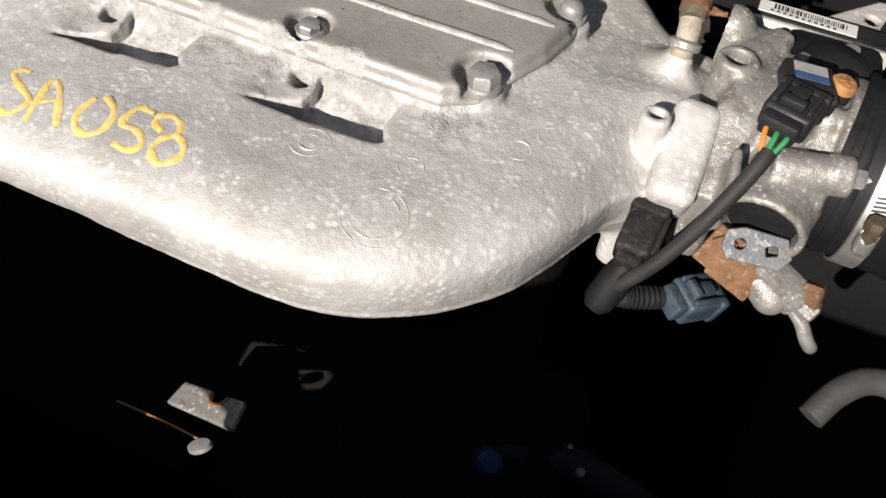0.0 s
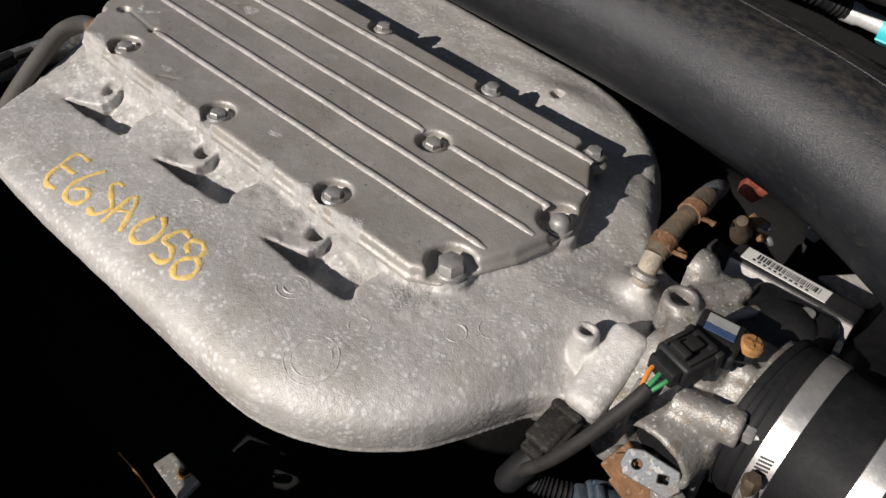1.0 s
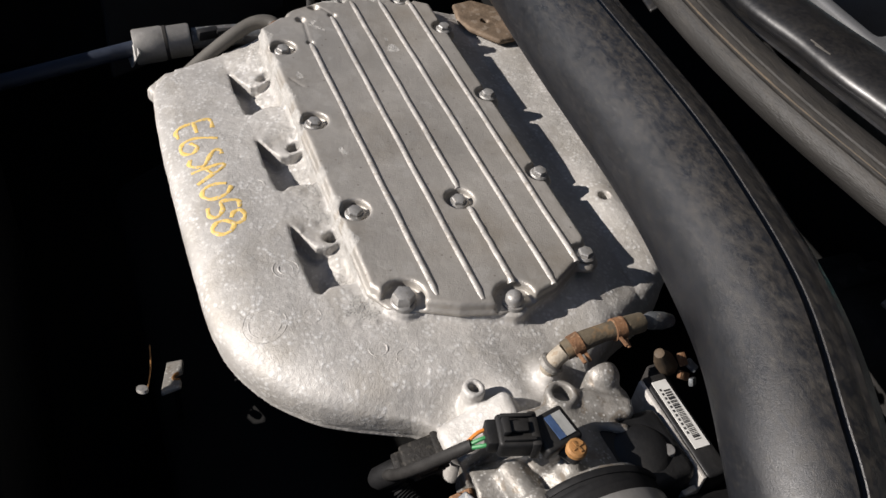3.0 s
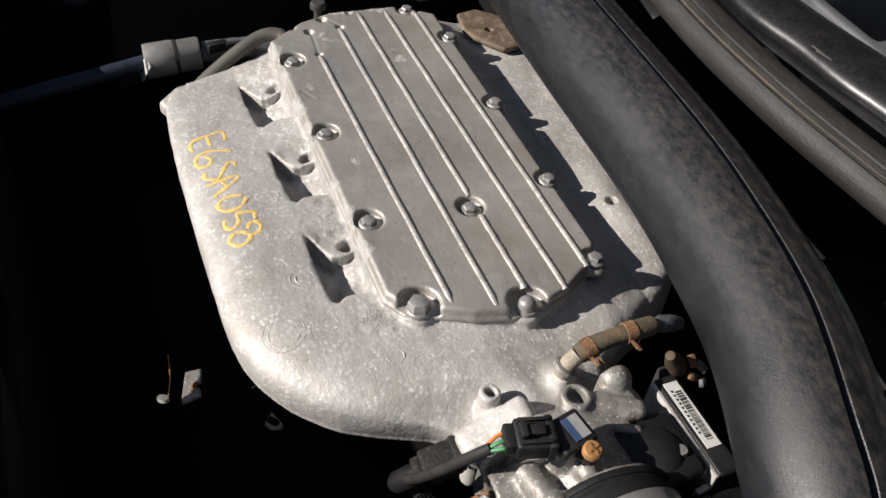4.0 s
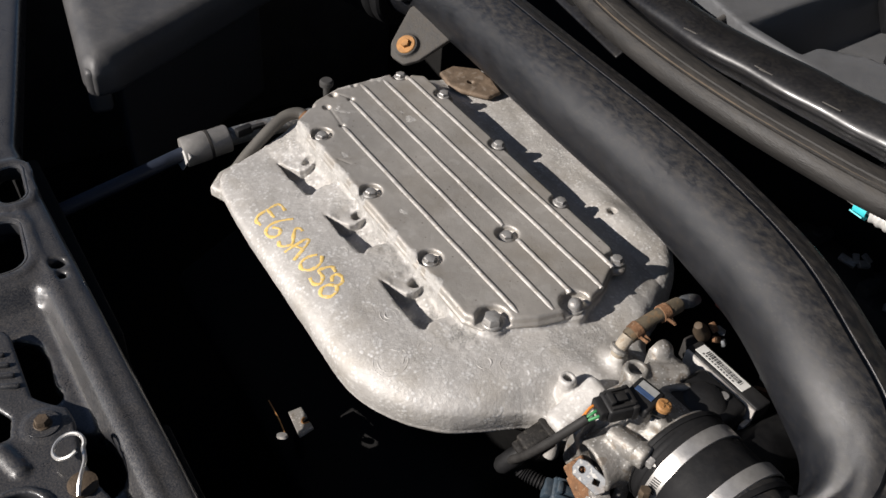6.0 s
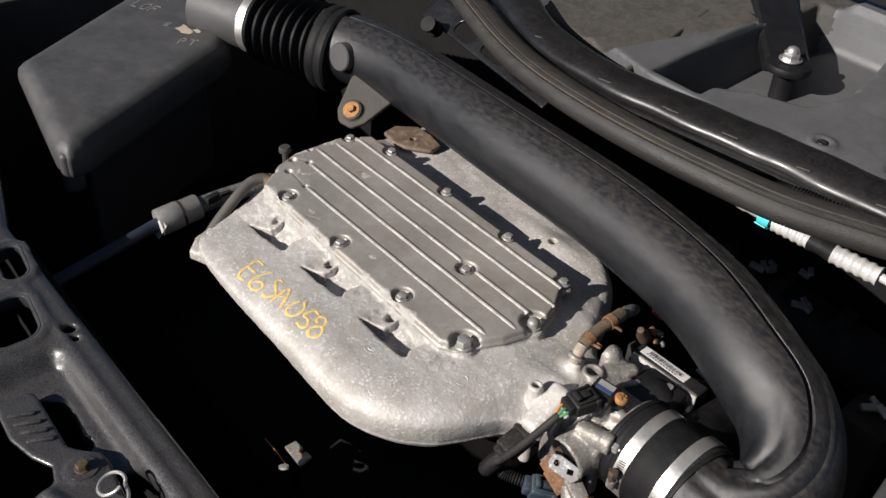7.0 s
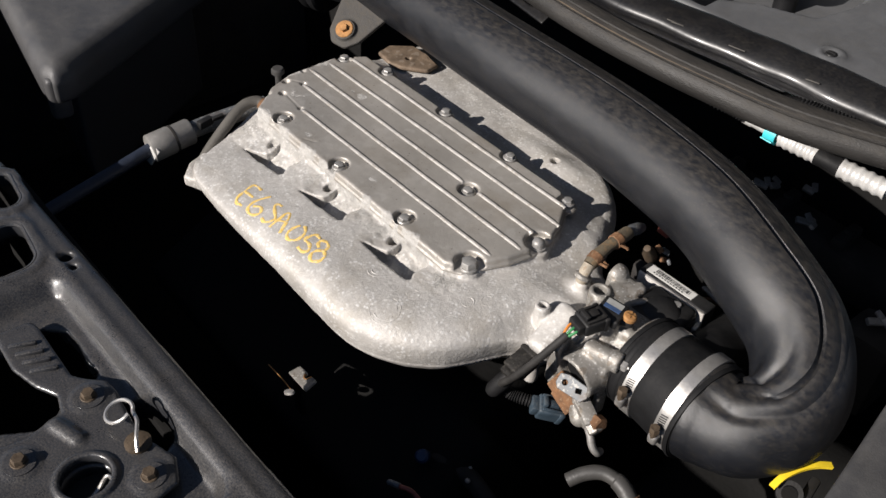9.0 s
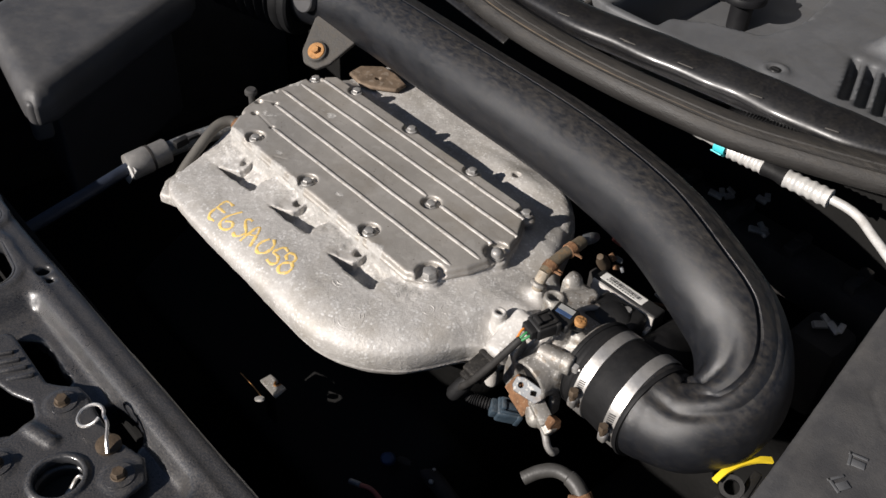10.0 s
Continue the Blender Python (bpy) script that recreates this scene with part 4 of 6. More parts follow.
rail = thing("radiator_support", "dusty black painted steel radiator support with pressed openings", "radiator support", at=(0, -0.34, 0.79))
under(rail, field_part("panel", rail_field, (-0.90, -0.44, 0.77), (0.62, -0.06, 0.822), 0.0028, M_RAIL))
fl = [(float(x), float(rail_edge(x)) - 0.004, 0.786) for x in np.linspace(-0.90, 0.62, 50)]
under(rail, part("rear_flange", bm_sweep(fl, lambda i, s: [(-0.002, -0.014), (0.002, -0.014), (0.0026, 0.009), (0.001, 0.0125), (-0.002, 0.013)]), M_RAIL))
for cx, cy, hx, hy, r in ((-0.148, -0.292, 0.030, 0.020, 0.014), (-0.222, -0.264, 0.025, 0.011, 0.010)):
    pts = []
    for k in range(40):
        a = 2 * math.pi * k / 40
        ux, uy = math.cos(a), math.sin(a)
        sx, sy = math.copysign(hx - r, ux) + (r + 0.001) * ux, math.copysign(hy - r, uy) + (r + 0.001) * uy
        pts.append((cx + sx, cy + sy - 0.12 * sx, 0.8105))
    under(rail, part("opening_rim", bm_sweep(pts + pts[:1], lambda i, s: [(0.0022 * math.cos(k * 0.785), 0.0022 * math.sin(k * 0.785)) for k in range(8)], caps=False), M_RAIL))

# ---- bonnet latch on the rail ----
latch = thing("bonnet_latch", "black steel bonnet latch plate with rusty bolts and wire spring", "bonnet latch", at=(0.06, -0.33, 0.80))


def latch_field(X, Y, Z):
    q = f_poly(X, Y, [(-0.066, -0.330), (-0.064, -0.3085), (-0.058, -0.3065), (0.002, -0.3075), (0.012, -0.300), (0.022, -0.290), (0.034, -0.289), (0.048, -0.291), (0.068, -0.2925), (0.088, -0.290), (0.108, -0.284), (0.124, -0.291), (0.128, -0.312),
                      (0.128, -0.345), (0.10, -0.385), (0.03, -0.385), (0.036, -0.350), (0.030, -0.322), (0.012, -0.317), (-0.006, -0.326), (-0.030, -0.332)]) - 0.003
    d = f_extrude(q, Z, 0.803, 0.8075, 0.0015)
    for bx, by in ((0.029, -0.304), (0.113, -0.302), (0.052, -0.362)):
        d = f_union(d, f_cyl(X, Y, Z, (bx, by, 0.80), (bx, by, 0.8085), 0.0125, 0.002), 0.004)
    ring = np.abs(np.hypot(X - 0.088, Y + 0.334) - 0.0180) - 0.0022
    d = f_union(d, np.maximum(ring, np.abs(Z - 0.8060) - 0.0042), 0.002)
    d = f_cut(d, np.maximum(np.hypot(X - 0.088, Y + 0.334) - 0.0155, np.abs(Z - 0.80) - 0.05), 0.002)
    # raised cheek beside the opening
    d = f_union(d, f_capsule(X, Y, Z, (0.036, -0.331, 0.806), (0.056, -0.3245, 0.806), 0.0052), 0.004)
    return d


under(latch, field_part("plate", latch_field, (-0.072, -0.40, 0.795), (0.135, -0.278, 0.82), 0.0018, M_RAIL))
# added block under the ring hole, stops sun passing through it
under(latch, part("lower_housing", bm_box((0.060, 0.060, 0.030), pose(0.098, -0.330, 0.772), 0.004, 2), M_DARK))
for k in range(4):
    bm = bm_box((0.0042, 0.020, 0.005), None, 0.0016, 2)
    ob = part("fin", bm, M_RAIL)
    ob.matrix_basis = pose(-0.046 + 0.0105 * k, -0.320 + 0.0008 * k, 0.8072, 4, 0, -26)
    under(latch, ob)
for bx, by in ((0.029, -0.304), (0.113, -0.302), (0.052, -0.362)):
    w = part("washer", bm_lathe([(0.004, 0), (0.0105, 0), (0.0105, 0.0012), (0.004, 0.0016)], 28, None, closed=True), M_RAIL)
    w.matrix_basis = pose(bx, by, 0.8085)
    under(latch, w)
    ob = part("latch_bolt", bm_bolt(0.0082, 0.0052, 0.0058, 0.001), M_BROWN_BOLT, None, "brown rusted bolt head")
    ob.matrix_basis = pose(bx, by, 0.8098, 0, 0, 200 * bx)
    under(w, ob)
loop = [(0.060 + 0.0092 * math.cos(a), -0.2955 + 0.0092 * math.sin(a), 0.8145 + 0.0035 * math.sin(a) + 0.0004 * k) for k, a in enumerate(np.linspace(0.9, 6.6, 16))]
wire = [(0.0925, -0.3000, 0.811), (0.0850, -0.2960, 0.816), (0.0750, -0.2900, 0.818)] + loop
under(latch, part("wire_spring", bm_tube(wire, 0.00135, 6, 8), M_STEEL, None, "bent bright wire spring"))
wire = [(0.101, -0.320, 0.80), (0.094, -0.322, 0.806), (0.093, -0.330, 0.797), (0.100, -0.342, 0.795), (0.104, -0.347, 0.78)]
under(latch, part("wire_end", bm_tube(wire, 0.0015, 6, 8), M_STEEL))
ob = part("pivot", bm_lathe([(0, 0), (0.009, 0), (0.009, 0.002), (0.006, 0.003), (0, 0.003)], 20), M_BROWN_BOLT)
ob.matrix_basis = pose(0.084, -0.2955, 0.8076)
under(latch, ob)

# ---- throttle body ----
tb = thing("throttle_body", "grey cast aluminium throttle body bolted to the manifold neck", "throttle body", at=(0.20, 0.06, 0.72))


def throttle_field(X, Y, Z):
    d = f_box(X, Y, Z, pose(0.180, 0.060, 0.762, 0, 0, 0), (0.016, 0.098, 0.066), 0.006)
    d = np.maximum(d, (Z - 0.794 + 0.68 * np.maximum(0.047 - Y, 0)) * 0.82)
    d = f_union(d, f_cyl(X, Y, Z, (0.176, 0.0625, 0.766), (0.230, 0.0625, 0.766), 0.0320, 0.003), 0.006)
    d = f_union(d, f_cyl(X, Y, Z, (0.222, 0.0625, 0.768), (0.231, 0.0625, 0.768), 0.0375, 0.002), 0.002)
    # boss with a hole and bar towards the idle valve
    d = f_union(d, f_cyl(X, Y, Z, (0.173, 0.067, 0.76), (0.173, 0.067, 0.8015), 0.0092, 0.0015), 0.004)
    d = f_union(d, f_capsule(X, Y, Z, (0.168, 0.096, 0.782), (0.166, 0.097, 0.796), 0.010), 0.004)
    d = f_union(d, f_box(X, Y, Z, pose(0.181, 0.087, 0.794, 0, 0, 62), (0.038, 0.011, 0.010), 0.003), 0.003)
    d = f_union(d, f_box(X, Y, Z, pose(0.192, 0.078, 0.791, 0, 0, 62), (0.040, 0.006, 0.010), 0.002), 0.002)
    d = f_union(d, f_box(X, Y, Z, pose(0.182, 0.084, 0.7885, 0, 0, 6), (0.026, 0.040, 0.016), 0.003), 0.003)
    d = f_cut(d, f_cyl(X, Y, Z, (0.173, 0.067, 0.793), (0.173, 0.067, 0.82), 0.0055), 0.001)
    # screw-sided pedestal of the position sensor
    d = f_union(d, f_cyl(X, Y, Z, (0.203, 0.044, 0.775), (0.203, 0.044, 0.806), 0.0085, 0.001), 0.003)
    d = f_union(d, f_capsule(X, Y, Z, (0.216, 0.052, 0.782), (0.216, 0.052, 0.795), 0.007), 0.004)
    # stop-screw barrel
    d = f_union(d, f_cyl(X, Y, Z, (0.200, 0.024, 0.786), (0.226, 0.029, 0.788), 0.0078, 0.0015), 0.004)
    d = f_union(d, f_cyl(X, Y, Z, (0.222, 0.028, 0.788), (0.231, 0.030, 0.7885), 0.0088, 0.0015), 0.001)
    # shaft housing facing the front: an open drum
    d = f_union(d, f_cyl(X, Y, Z, (0.208, 0.040, 0.770), (0.205, 0.008, 0.764), 0.0195, 0.002), 0.004)
    d = f_cut(d, f_cyl(X, Y, Z, (0.2055, 0.018, 0.766), (0.2045, 0.0, 0.763), 0.0160, 0.001), 0.001)
    # ribs along the front of the neck
    d = f_union(d, f_box(X, Y, Z, pose(0.186, 0.016, 0.772, 20, 0, 10), (0.004, 0.020, 0.040), 0.0015), 0.003)
    d = f_union(d, f_box(X, Y, Z, pose(0.222, 0.026, 0.752, 0, 0, 0), (0.006, 0.012, 0.055), 0.002), 0.004)
    # lower arm for the cable bracket
    d = f_union(d, f_capsule(X, Y, Z, (0.205, 0.018, 0.742), (0.222, 0.004, 0.734), 0.010, 0.008), 0.004)
    return d + 0.0003 * np.sin(180 * X + 3 * np.sin(140 * Y)) * np.sin(170 * Y) * np.sin(160 * Z)


under(tb, field_part("casting", throttle_field, (0.165, -0.01, 0.715), (0.24, 0.125, 0.812), 0.0012, M_TB))
ob = part("inlet_gasket", bm_lathe([(0.030, 0), (0.0395, 0), (0.0402, 0.001), (0.0402, 0.0045), (0.0395, 0.0055), (0.030, 0.0055)], 48, pose(0, 0, 0, 0, 90, 0), closed=True), M_RUBBER)
ob.matrix_basis = pose(0.2305, 0.0625, 0.768)
under(tb, ob)
ob = part("stop_screw", bm_join(bm_lathe([(0, 0), (0.0046, 0), (0.0046, 0.004), (0.0038, 0.005), (0, 0.005)], 6), bm_lathe([(0, 0), (0.0025, 0), (0.0025, 0.008), (0, 0.008)], 12)), M_BOLT)
ob.matrix_basis = pose(0.2315, 0.0302, 0.7885, 0, 88, 10)
under(tb, ob)
# flat black disc added to darken the drum's sunlit inside
under(tb, part("return_spring", bm_lathe([(0, 0), (0.0152, 0), (0.0155, -0.001), (0.0150, -0.004), (0, -0.004)], 28, look((0.2052, 0.0145, 0.7655), (0.208, 0.040, 0.770))), M_PLASTIC, None, "black disc set in the open drum to darken it"))
# lever plate with two openings, and its rusty bracket
lever_me = mesh_from_field(lambda X, Y, Z: f_cut(f_cut(f_extrude(f_poly(X, Y, [(-0.018, -0.004), (-0.014, -0.009), (0.016, -0.010), (0.021, -0.003), (0.017, 0.007), (-0.008, 0.009), (-0.017, 0.006)]) - 0.0015, Z, -0.0012, 0.0012, 0.0006),
                                                               f_cyl(X, Y, Z, (-0.009, 0, -0.01), (-0.009, 0, 0.01), 0.0034), 0.0004), f_box(X, Y, Z, pose(0.010, -0.001, 0, 0, 0, 15), (0.007, 0.0055, 0.02), 0.0005), 0.0004),
                           (-0.022, -0.013, -0.003), (0.025, 0.012, 0.003), 0.0006, "lever_plate")
lever_me.materials.append(M_GREY_STEEL)
ob = link_part("lever_plate", lever_me, None, "zinc-grey lever plate with two openings")
ob.matrix_basis = look((0.207, 0.006, 0.757), (0.19, 0.12, 0.66)) @ pose(0, 0, 0, 0, 0, 2) @ Matrix.Scale(0.70, 4)
under(tb, ob)
ob = part("rusty_bracket", bm_join(bm_box((0.030, 0.004, 0.020), pose(0, 0, 0, 0, 0, 0), 0.0012), bm_box((0.022, 0.016, 0.004), pose(0.004, 0.006, -0.010), 0.0012), bm_lathe([(0, 0), (0.006, 0), (0.006, 0.003), (0, 0.003)], 6, pose(-0.008, -0.002, 0.003, 90, 0, 0))), M_RUST)
ob.matrix_basis = pose(0.202, 0.006, 0.745, -24, 18, -8)
under(tb, ob)
ob = part("cable_block", bm_join(bm_box((0.026, 0.014, 0.014), None, 0.003), bm_lathe([(0, 0), (0.0065, 0), (0.0065, 0.007), (0.005, 0.008), (0, 0.008)], 6, pose(0.012, 0, 0, 0, 90, 0))), M_TB)
ob.matrix_basis = pose(0.223, 0.008, 0.740, 10, 20, -16)
under(tb, ob)
ob = part("block_nut", bm_lathe([(0, 0), (0.0075, 0), (0.0075, 0.007), (0.006, 0.008), (0, 0.008)], 6), M_RUST, None, "rusty nut")
ob.matrix_basis = pose(0.234, 0.008, 0.738, 0, 80, -10)
under(tb, ob)
under(tb, part("cable_hook", bm_tube([(0.228, 0.004, 0.736), (0.237, 0.001, 0.730), (0.243, -0.001, 0.722), (0.247, 0.002, 0.715), (0.246, 0.008, 0.711)], 0.0032, 8, 12), M_BOLT))

# position sensor with plug
sensor = thing("position_sensor", "black plastic throttle position sensor with faded blue label", "sensor", at=(0.205, 0.04, 0.805))
ob = part("housing", bm_join(bm_box((0.021, 0.023, 0.009), pose(-0.001, 0.002, 0, 0, 0, 0), 0.002, 3), bm_box((0.014, 0.013, 0.008), pose(0.011, 0.006, -0.003, 0, 0, 20), 0.005, 3)), M_PLASTIC)
ob.matrix_basis = pose(0.203, 0.043, 0.8125, 0, 6, 14)
under(sensor, ob)
ob = part("label", bm_box((0.014, 0.006, 0.0005), None), material("pale_label", (0.30, 0.30, 0.285), 0.6, 0, 0.15, 200, bump=0.05), None, "pale printed label")
ob.matrix_basis = pose(0.2005, 0.0500, 0.8175, 0, 6, 14)
under(sensor, ob)
ob = part("label_strip", bm_box((0.014, 0.0042, 0.0005), None), material("blue_label_print", (0.040, 0.075, 0.16), 0.6, 0, 0.2, 300, bump=0.05), None, "blue printed strip")
ob.matrix_basis = pose(0.2018, 0.0448, 0.8175, 0, 6, 14)
under(sensor, ob)
ob = part("screw", bm_join(bm_lathe([(0, 0), (0.0058, 0), (0.0056, 0.0025), (0.0045, 0.0036), (0, 0.004)], 20), bm_box((0.0065, 0.0012, 0.001), pose(0, 0, 0.0039, 0, 0, 20)), bm_box((0.0012, 0.0065, 0.001), pose(0, 0, 0.0039, 0, 0, 20))), M_YELLOW_ZINC, None, "rusty cross-head screw")
ob.matrix_basis = pose(0.2145, 0.0515, 0.8125, 0, 8, 0)
under(sensor, ob)


def plug(label, m, mat, size=(0.026, 0.020, 0.015)):
    """Electrical plug: sleeve, latch, ribs and wire seal, its mouth towards +x of m."""
    p = thing("plug", label, "electrical plug")
    p.matrix_basis = m
    L, W, H = size
    sleeve = under_local(p, part("sleeve", bm_box((L, W, H), None, 0.0022, 3), mat))
    under_local(sleeve, part("latch", bm_join(bm_box((L * 0.62, W * 0.34, 0.003), pose(-L * 0.06, 0, H / 2 + 0.0012), 0.0008), bm_box((0.004, W * 0.5, 0.004), pose(-L * 0.3, 0, H / 2 + 0.002), 0.0008)), mat))
    for s in (-1, 1):
        under_local(sleeve, part("guide_rib", bm_box((L * 0.8, 0.0022, 0.0026), pose(0.0, s * W * 0.36, H / 2 + 0.0008), 0.0006), mat))
    under_local(p, part("collar", bm_box((0.005, W * 1.08, H * 1.1), pose(L * 0.42, 0, 0), 0.0015, 2), mat))
    under_local(p, part("wire_end", bm_box((0.007, W * 0.78, H * 0.74), pose(-L / 2 - 0.002, 0, 0), 0.0015, 2), mat))
    return p


plug("black plastic plug on the position sensor with coloured wires", pose(0.1985, 0.0245, 0.8140, 0, 0, 76), M_PLASTIC, (0.021, 0.0195, 0.012))
harness = thing("wire_harness", "black sleeved wiring running between the sensor plugs", "wiring harness", at=(0.18, -0.01, 0.76))
under(harness, part("sleeve", bm_tube([(0.1945, 0.003, 0.8085), (0.193, -0.002, 0.804), (0.188, -0.009, 0.792), (0.181, -0.016, 0.776), (0.172, -0.022, 0.758), (0.162, -0.025, 0.742), (0.153, -0.024, 0.729)], 0.0033, 10, 16), M_SLEEVE))
for k, (mt, dx, nm) in enumerate(((M_ORANGE, -0.0045, "orange_wire"), (M_GREEN, 0.0, "green_wire"), (M_GREEN, 0.0045, "green_wire"))):
    under(harness, part(nm, bm_tube([(0.1955 + dx, 0.0125, 0.8135), (0.1950 + dx * 0.9, 0.007, 0.8125), (0.194 + dx * 0.4, 0.001, 0.808)], 0.0011, 5, 8), mt))
under(harness, part("tape_end", bm_lathe([(0, -0.013), (0.0062, -0.013), (0.0075, -0.005), (0.0070, 0.008), (0.0045, 0.012), (0, 0.012)], 18, look((0.157, -0.0235, 0.734), (0.164, -0.010, 0.752))), M_RUBBER))
for dx in (0.0, 0.002):
    under(harness, part("green_wire", bm_tube([(0.1585 + dx, -0.022, 0.742), (0.1595 + dx, -0.0205, 0.747), (0.1605 + dx, -0.017, 0.749)], 0.001, 5, 8), M_GREEN))
under(harness, part("conduit", bm_tube([(0.155, -0.020, 0.728), (0.164, -0.015, 0.722), (0.174, -0.010, 0.721), (0.183, -0.004, 0.720)], lambda s: 0.0048 + 0.0008 * math.sin(s * 95), 20, 14), M_RUBBER, None, "corrugated black conduit"))
plug("black plug on the coolant sensor, brittle and cracked", look((0.1610, -0.0050, 0.7515), (0.1622, 0.016, 0.7590)) @ pose(0, 0, 0, 0, 90, 0), M_PLUG, (0.024, 0.016, 0.0155))
ob = part("coolant_sensor", bm_join(bm_lathe([(0, 0), (0.0095, 0), (0.0095, 0.010), (0.0085, 0.011), (0, 0.011)], 6), bm_lathe([(0, -0.012), (0.007, -0.012), (0.007, 0), (0, 0)], 20)), M_GREY_STEEL)
ob.matrix_basis = look((0.1622, 0.0125, 0.7580), (0.1608, -0.030, 0.7430)) @ pose(0, 0, -0.006)
tagged(ob, "hexagonal metal coolant sensor screwed into the manifold neck", "sensor")
plug("dusty blue-grey empty plug hanging on corrugated conduit", pose(0.193, 0.002, 0.718, 10, 15, 48), M_BLUE, (0.022, 0.018, 0.014))

# idle air valve with printed label
valve = thing("idle_air_valve", "black idle air valve with white barcode label", "idle valve", at=(0.205, 0.115, 0.76))
ob = part("motor_housing", bm_join(bm_box((0.046, 0.046, 0.046), pose(0.2135, 0.0985, 0.770, 0, 0, 4), 0.006, 3), bm_lathe([(0, -0.02), (0.015, -0.02), (0.0158, 0.001), (0.012, 0.004), (0, 0.005)], 28, pose(0.214, 0.098, 0.792))), M_PLASTIC)
under(valve, ob)
ob = part("end_plate", bm_box((0.068, 0.0028, 0.040), pose(0.2045, 0.1235, 0.7695, 0, 0, 1.5), 0.0008, 2), M_CAST, None, "corroded metal end plate")
under(valve, ob)
ob = part("end_plate_lip", bm_box((0.004, 0.010, 0.030), pose(0.2375, 0.1190, 0.7640, 0, 0, 10), 0.001, 2), M_CAST)
under(valve, ob)
ob = part("flange", bm_box((0.070, 0.0155, 0.042), pose(0.2035, 0.133, 0.7685, 0, 0, 1.5), 0.002, 3), M_PLASTIC)
under(valve, ob)
ob = barcode_label = part("barcode_label", bm_box((0.047, 0.0095, 0.0006), pose(0.1975, 0.1330, 0.7898, 0, 0, 1.5)), M_LABEL, None, "white paper label")
under(valve, ob)
rng = random.Random(5)
x = -0.016
while x < 0.019:
    w = rng.choice((0.0004, 0.0006, 0.001))
    under(barcode_label, part("barcode_bar", bm_box((w, 0.0042, 0.0002), pose(0.1975 + x, 0.1337, 0.7903, 0, 0, 1.5)), M_INK))
    x += w + rng.choice((0.0005, 0.0007))
for k in range(11):
    under(barcode_label, part("print_bar", bm_box((0.0016, 0.0012, 0.0002), pose(0.1805 + 0.0030 * k, 0.1301, 0.7902, 0, 0, 1.5)), M_INK))
for sx, sy in ((0.2195, 0.1105),):
    under(valve, part("screw_head", bm_lathe([(0, 0), (0.004, 0), (0.0035, 0.0025), (0, 0.003)], 16, pose(sx, sy, 0.7928)), M_BOLT))

ob = part("side_hose", bm_tube([(0.262, 0.078, 0.772), (0.2615, 0.105, 0.766), (0.260, 0.135, 0.760), (0.258, 0.170, 0.756), (0.258, 0.215, 0.745)], lambda s: 0.0265 - 0.004 * s, 10, 24), M_RUBBER)
tagged(ob, "dark rubber side hose passing beneath the air duct", "hose")

# coolant nipple hose with rusty clips
hose = thing("coolant_hose", "short brown rust-stained coolant hose with spring clips on a nipple", "coolant hose", at=(0.145, 0.09, 0.79))
HP = [(0.1493, 0.0718, 0.790), (0.1491, 0.0745, 0.7985), (0.1482, 0.0800, 0.8035), (0.1474, 0.0900, 0.8078), (0.1470, 0.1030, 0.8108), (0.1470, 0.1160, 0.8120), (0.1458, 0.1300, 0.8112)]
under(hose, part("nipple", bm_tube(HP[:3], 0.0052, 8, 16), material("stained_pipe_end", (0.36, 0.31, 0.24), 0.7, 0.1, 0.3, 150, spots=(0.20, 0.13, 0.07), spot_scale=300, bump=0.5, bump_scale=500)))
under(hose, part("rust_ring", bm_lathe([(0.0066, -0.0025), (0.0075, -0.0015), (0.0075, 0.0012), (0.0058, 0.0022)], 24, pose(0.1492, 0.0730, 0.7955, -28, 0, 0), closed=True), M_TB, None, "stained sealing ring"))
under(hose, part("hose_tube", bm_tube(HP[2:], lambda s: 0.0058 + 0.0004 * math.sin(9 * s), 8, 18), material("stained_brown_rubber", (0.105, 0.082, 0.052), 0.8, 0, 0.4, 120, spots=(0.17, 0.10, 0.045), spot_scale=160, spot_amount=0.5, bump=0.4, bump_scale=500)))
for i, t in ((2, 0.7), (4, 0.8)):
    a, b = Vector(HP[i]), Vector(HP[i + 1])
    mm = look(a.lerp(b, t), b)
    clip = bm_join(bm_lathe([(0.0058, -0.0035), (0.0068, -0.0033), (0.0068, 0.0033), (0.0058, 0.0035)], 24, None, closed=True), bm_box((0.010, 0.0016, 0.0022), pose(0.0095, 0.0012, 0.002, 0, 0, 12), 0.0005), bm_box((0.008, 0.0016, 0.0022), pose(0.0085, -0.0022, -0.002, 0, 0, -20), 0.0005))
    clip.transform(mm)
    under(hose, part("spring_clip", clip, M_RUST, None, "rusty spring clip"))
wire2 = thing("sensor_lead", "dirty dark lead with pale fitting and small red plug", "sensor lead", at=(0.165, 0.16, 0.80))
under(wire2, part("fitting", bm_lathe([(0, -0.012), (0.004, -0.012), (0.0055, -0.004), (0.0055, 0.006), (0.003, 0.012), (0, 0.012)], 14, pose(0.1435, 0.1440, 0.806, 70, 10, 0)), M_GREY_STEEL))
under(wire2, part("boot", bm_lathe([(0, -0.014), (0.006, -0.012), (0.006, 0), (0.003, 0.012), (0, 0.013)], 14, pose(0.166, 0.138, 0.798, 30, -20, 40)), M_BROWN_BOLT))
under(wire2, part("red_plug", bm_join(bm_box((0.017, 0.013, 0.014), None, 0.002), bm_box((0.008, 0.009, 0.019), pose(0.004, 0, 0.004), 0.0015), bm_box((0.010, 0.004, 0.004), pose(-0.002, 0, 0.008), 0.001)), M_RED, None, "faded red plastic plug"))
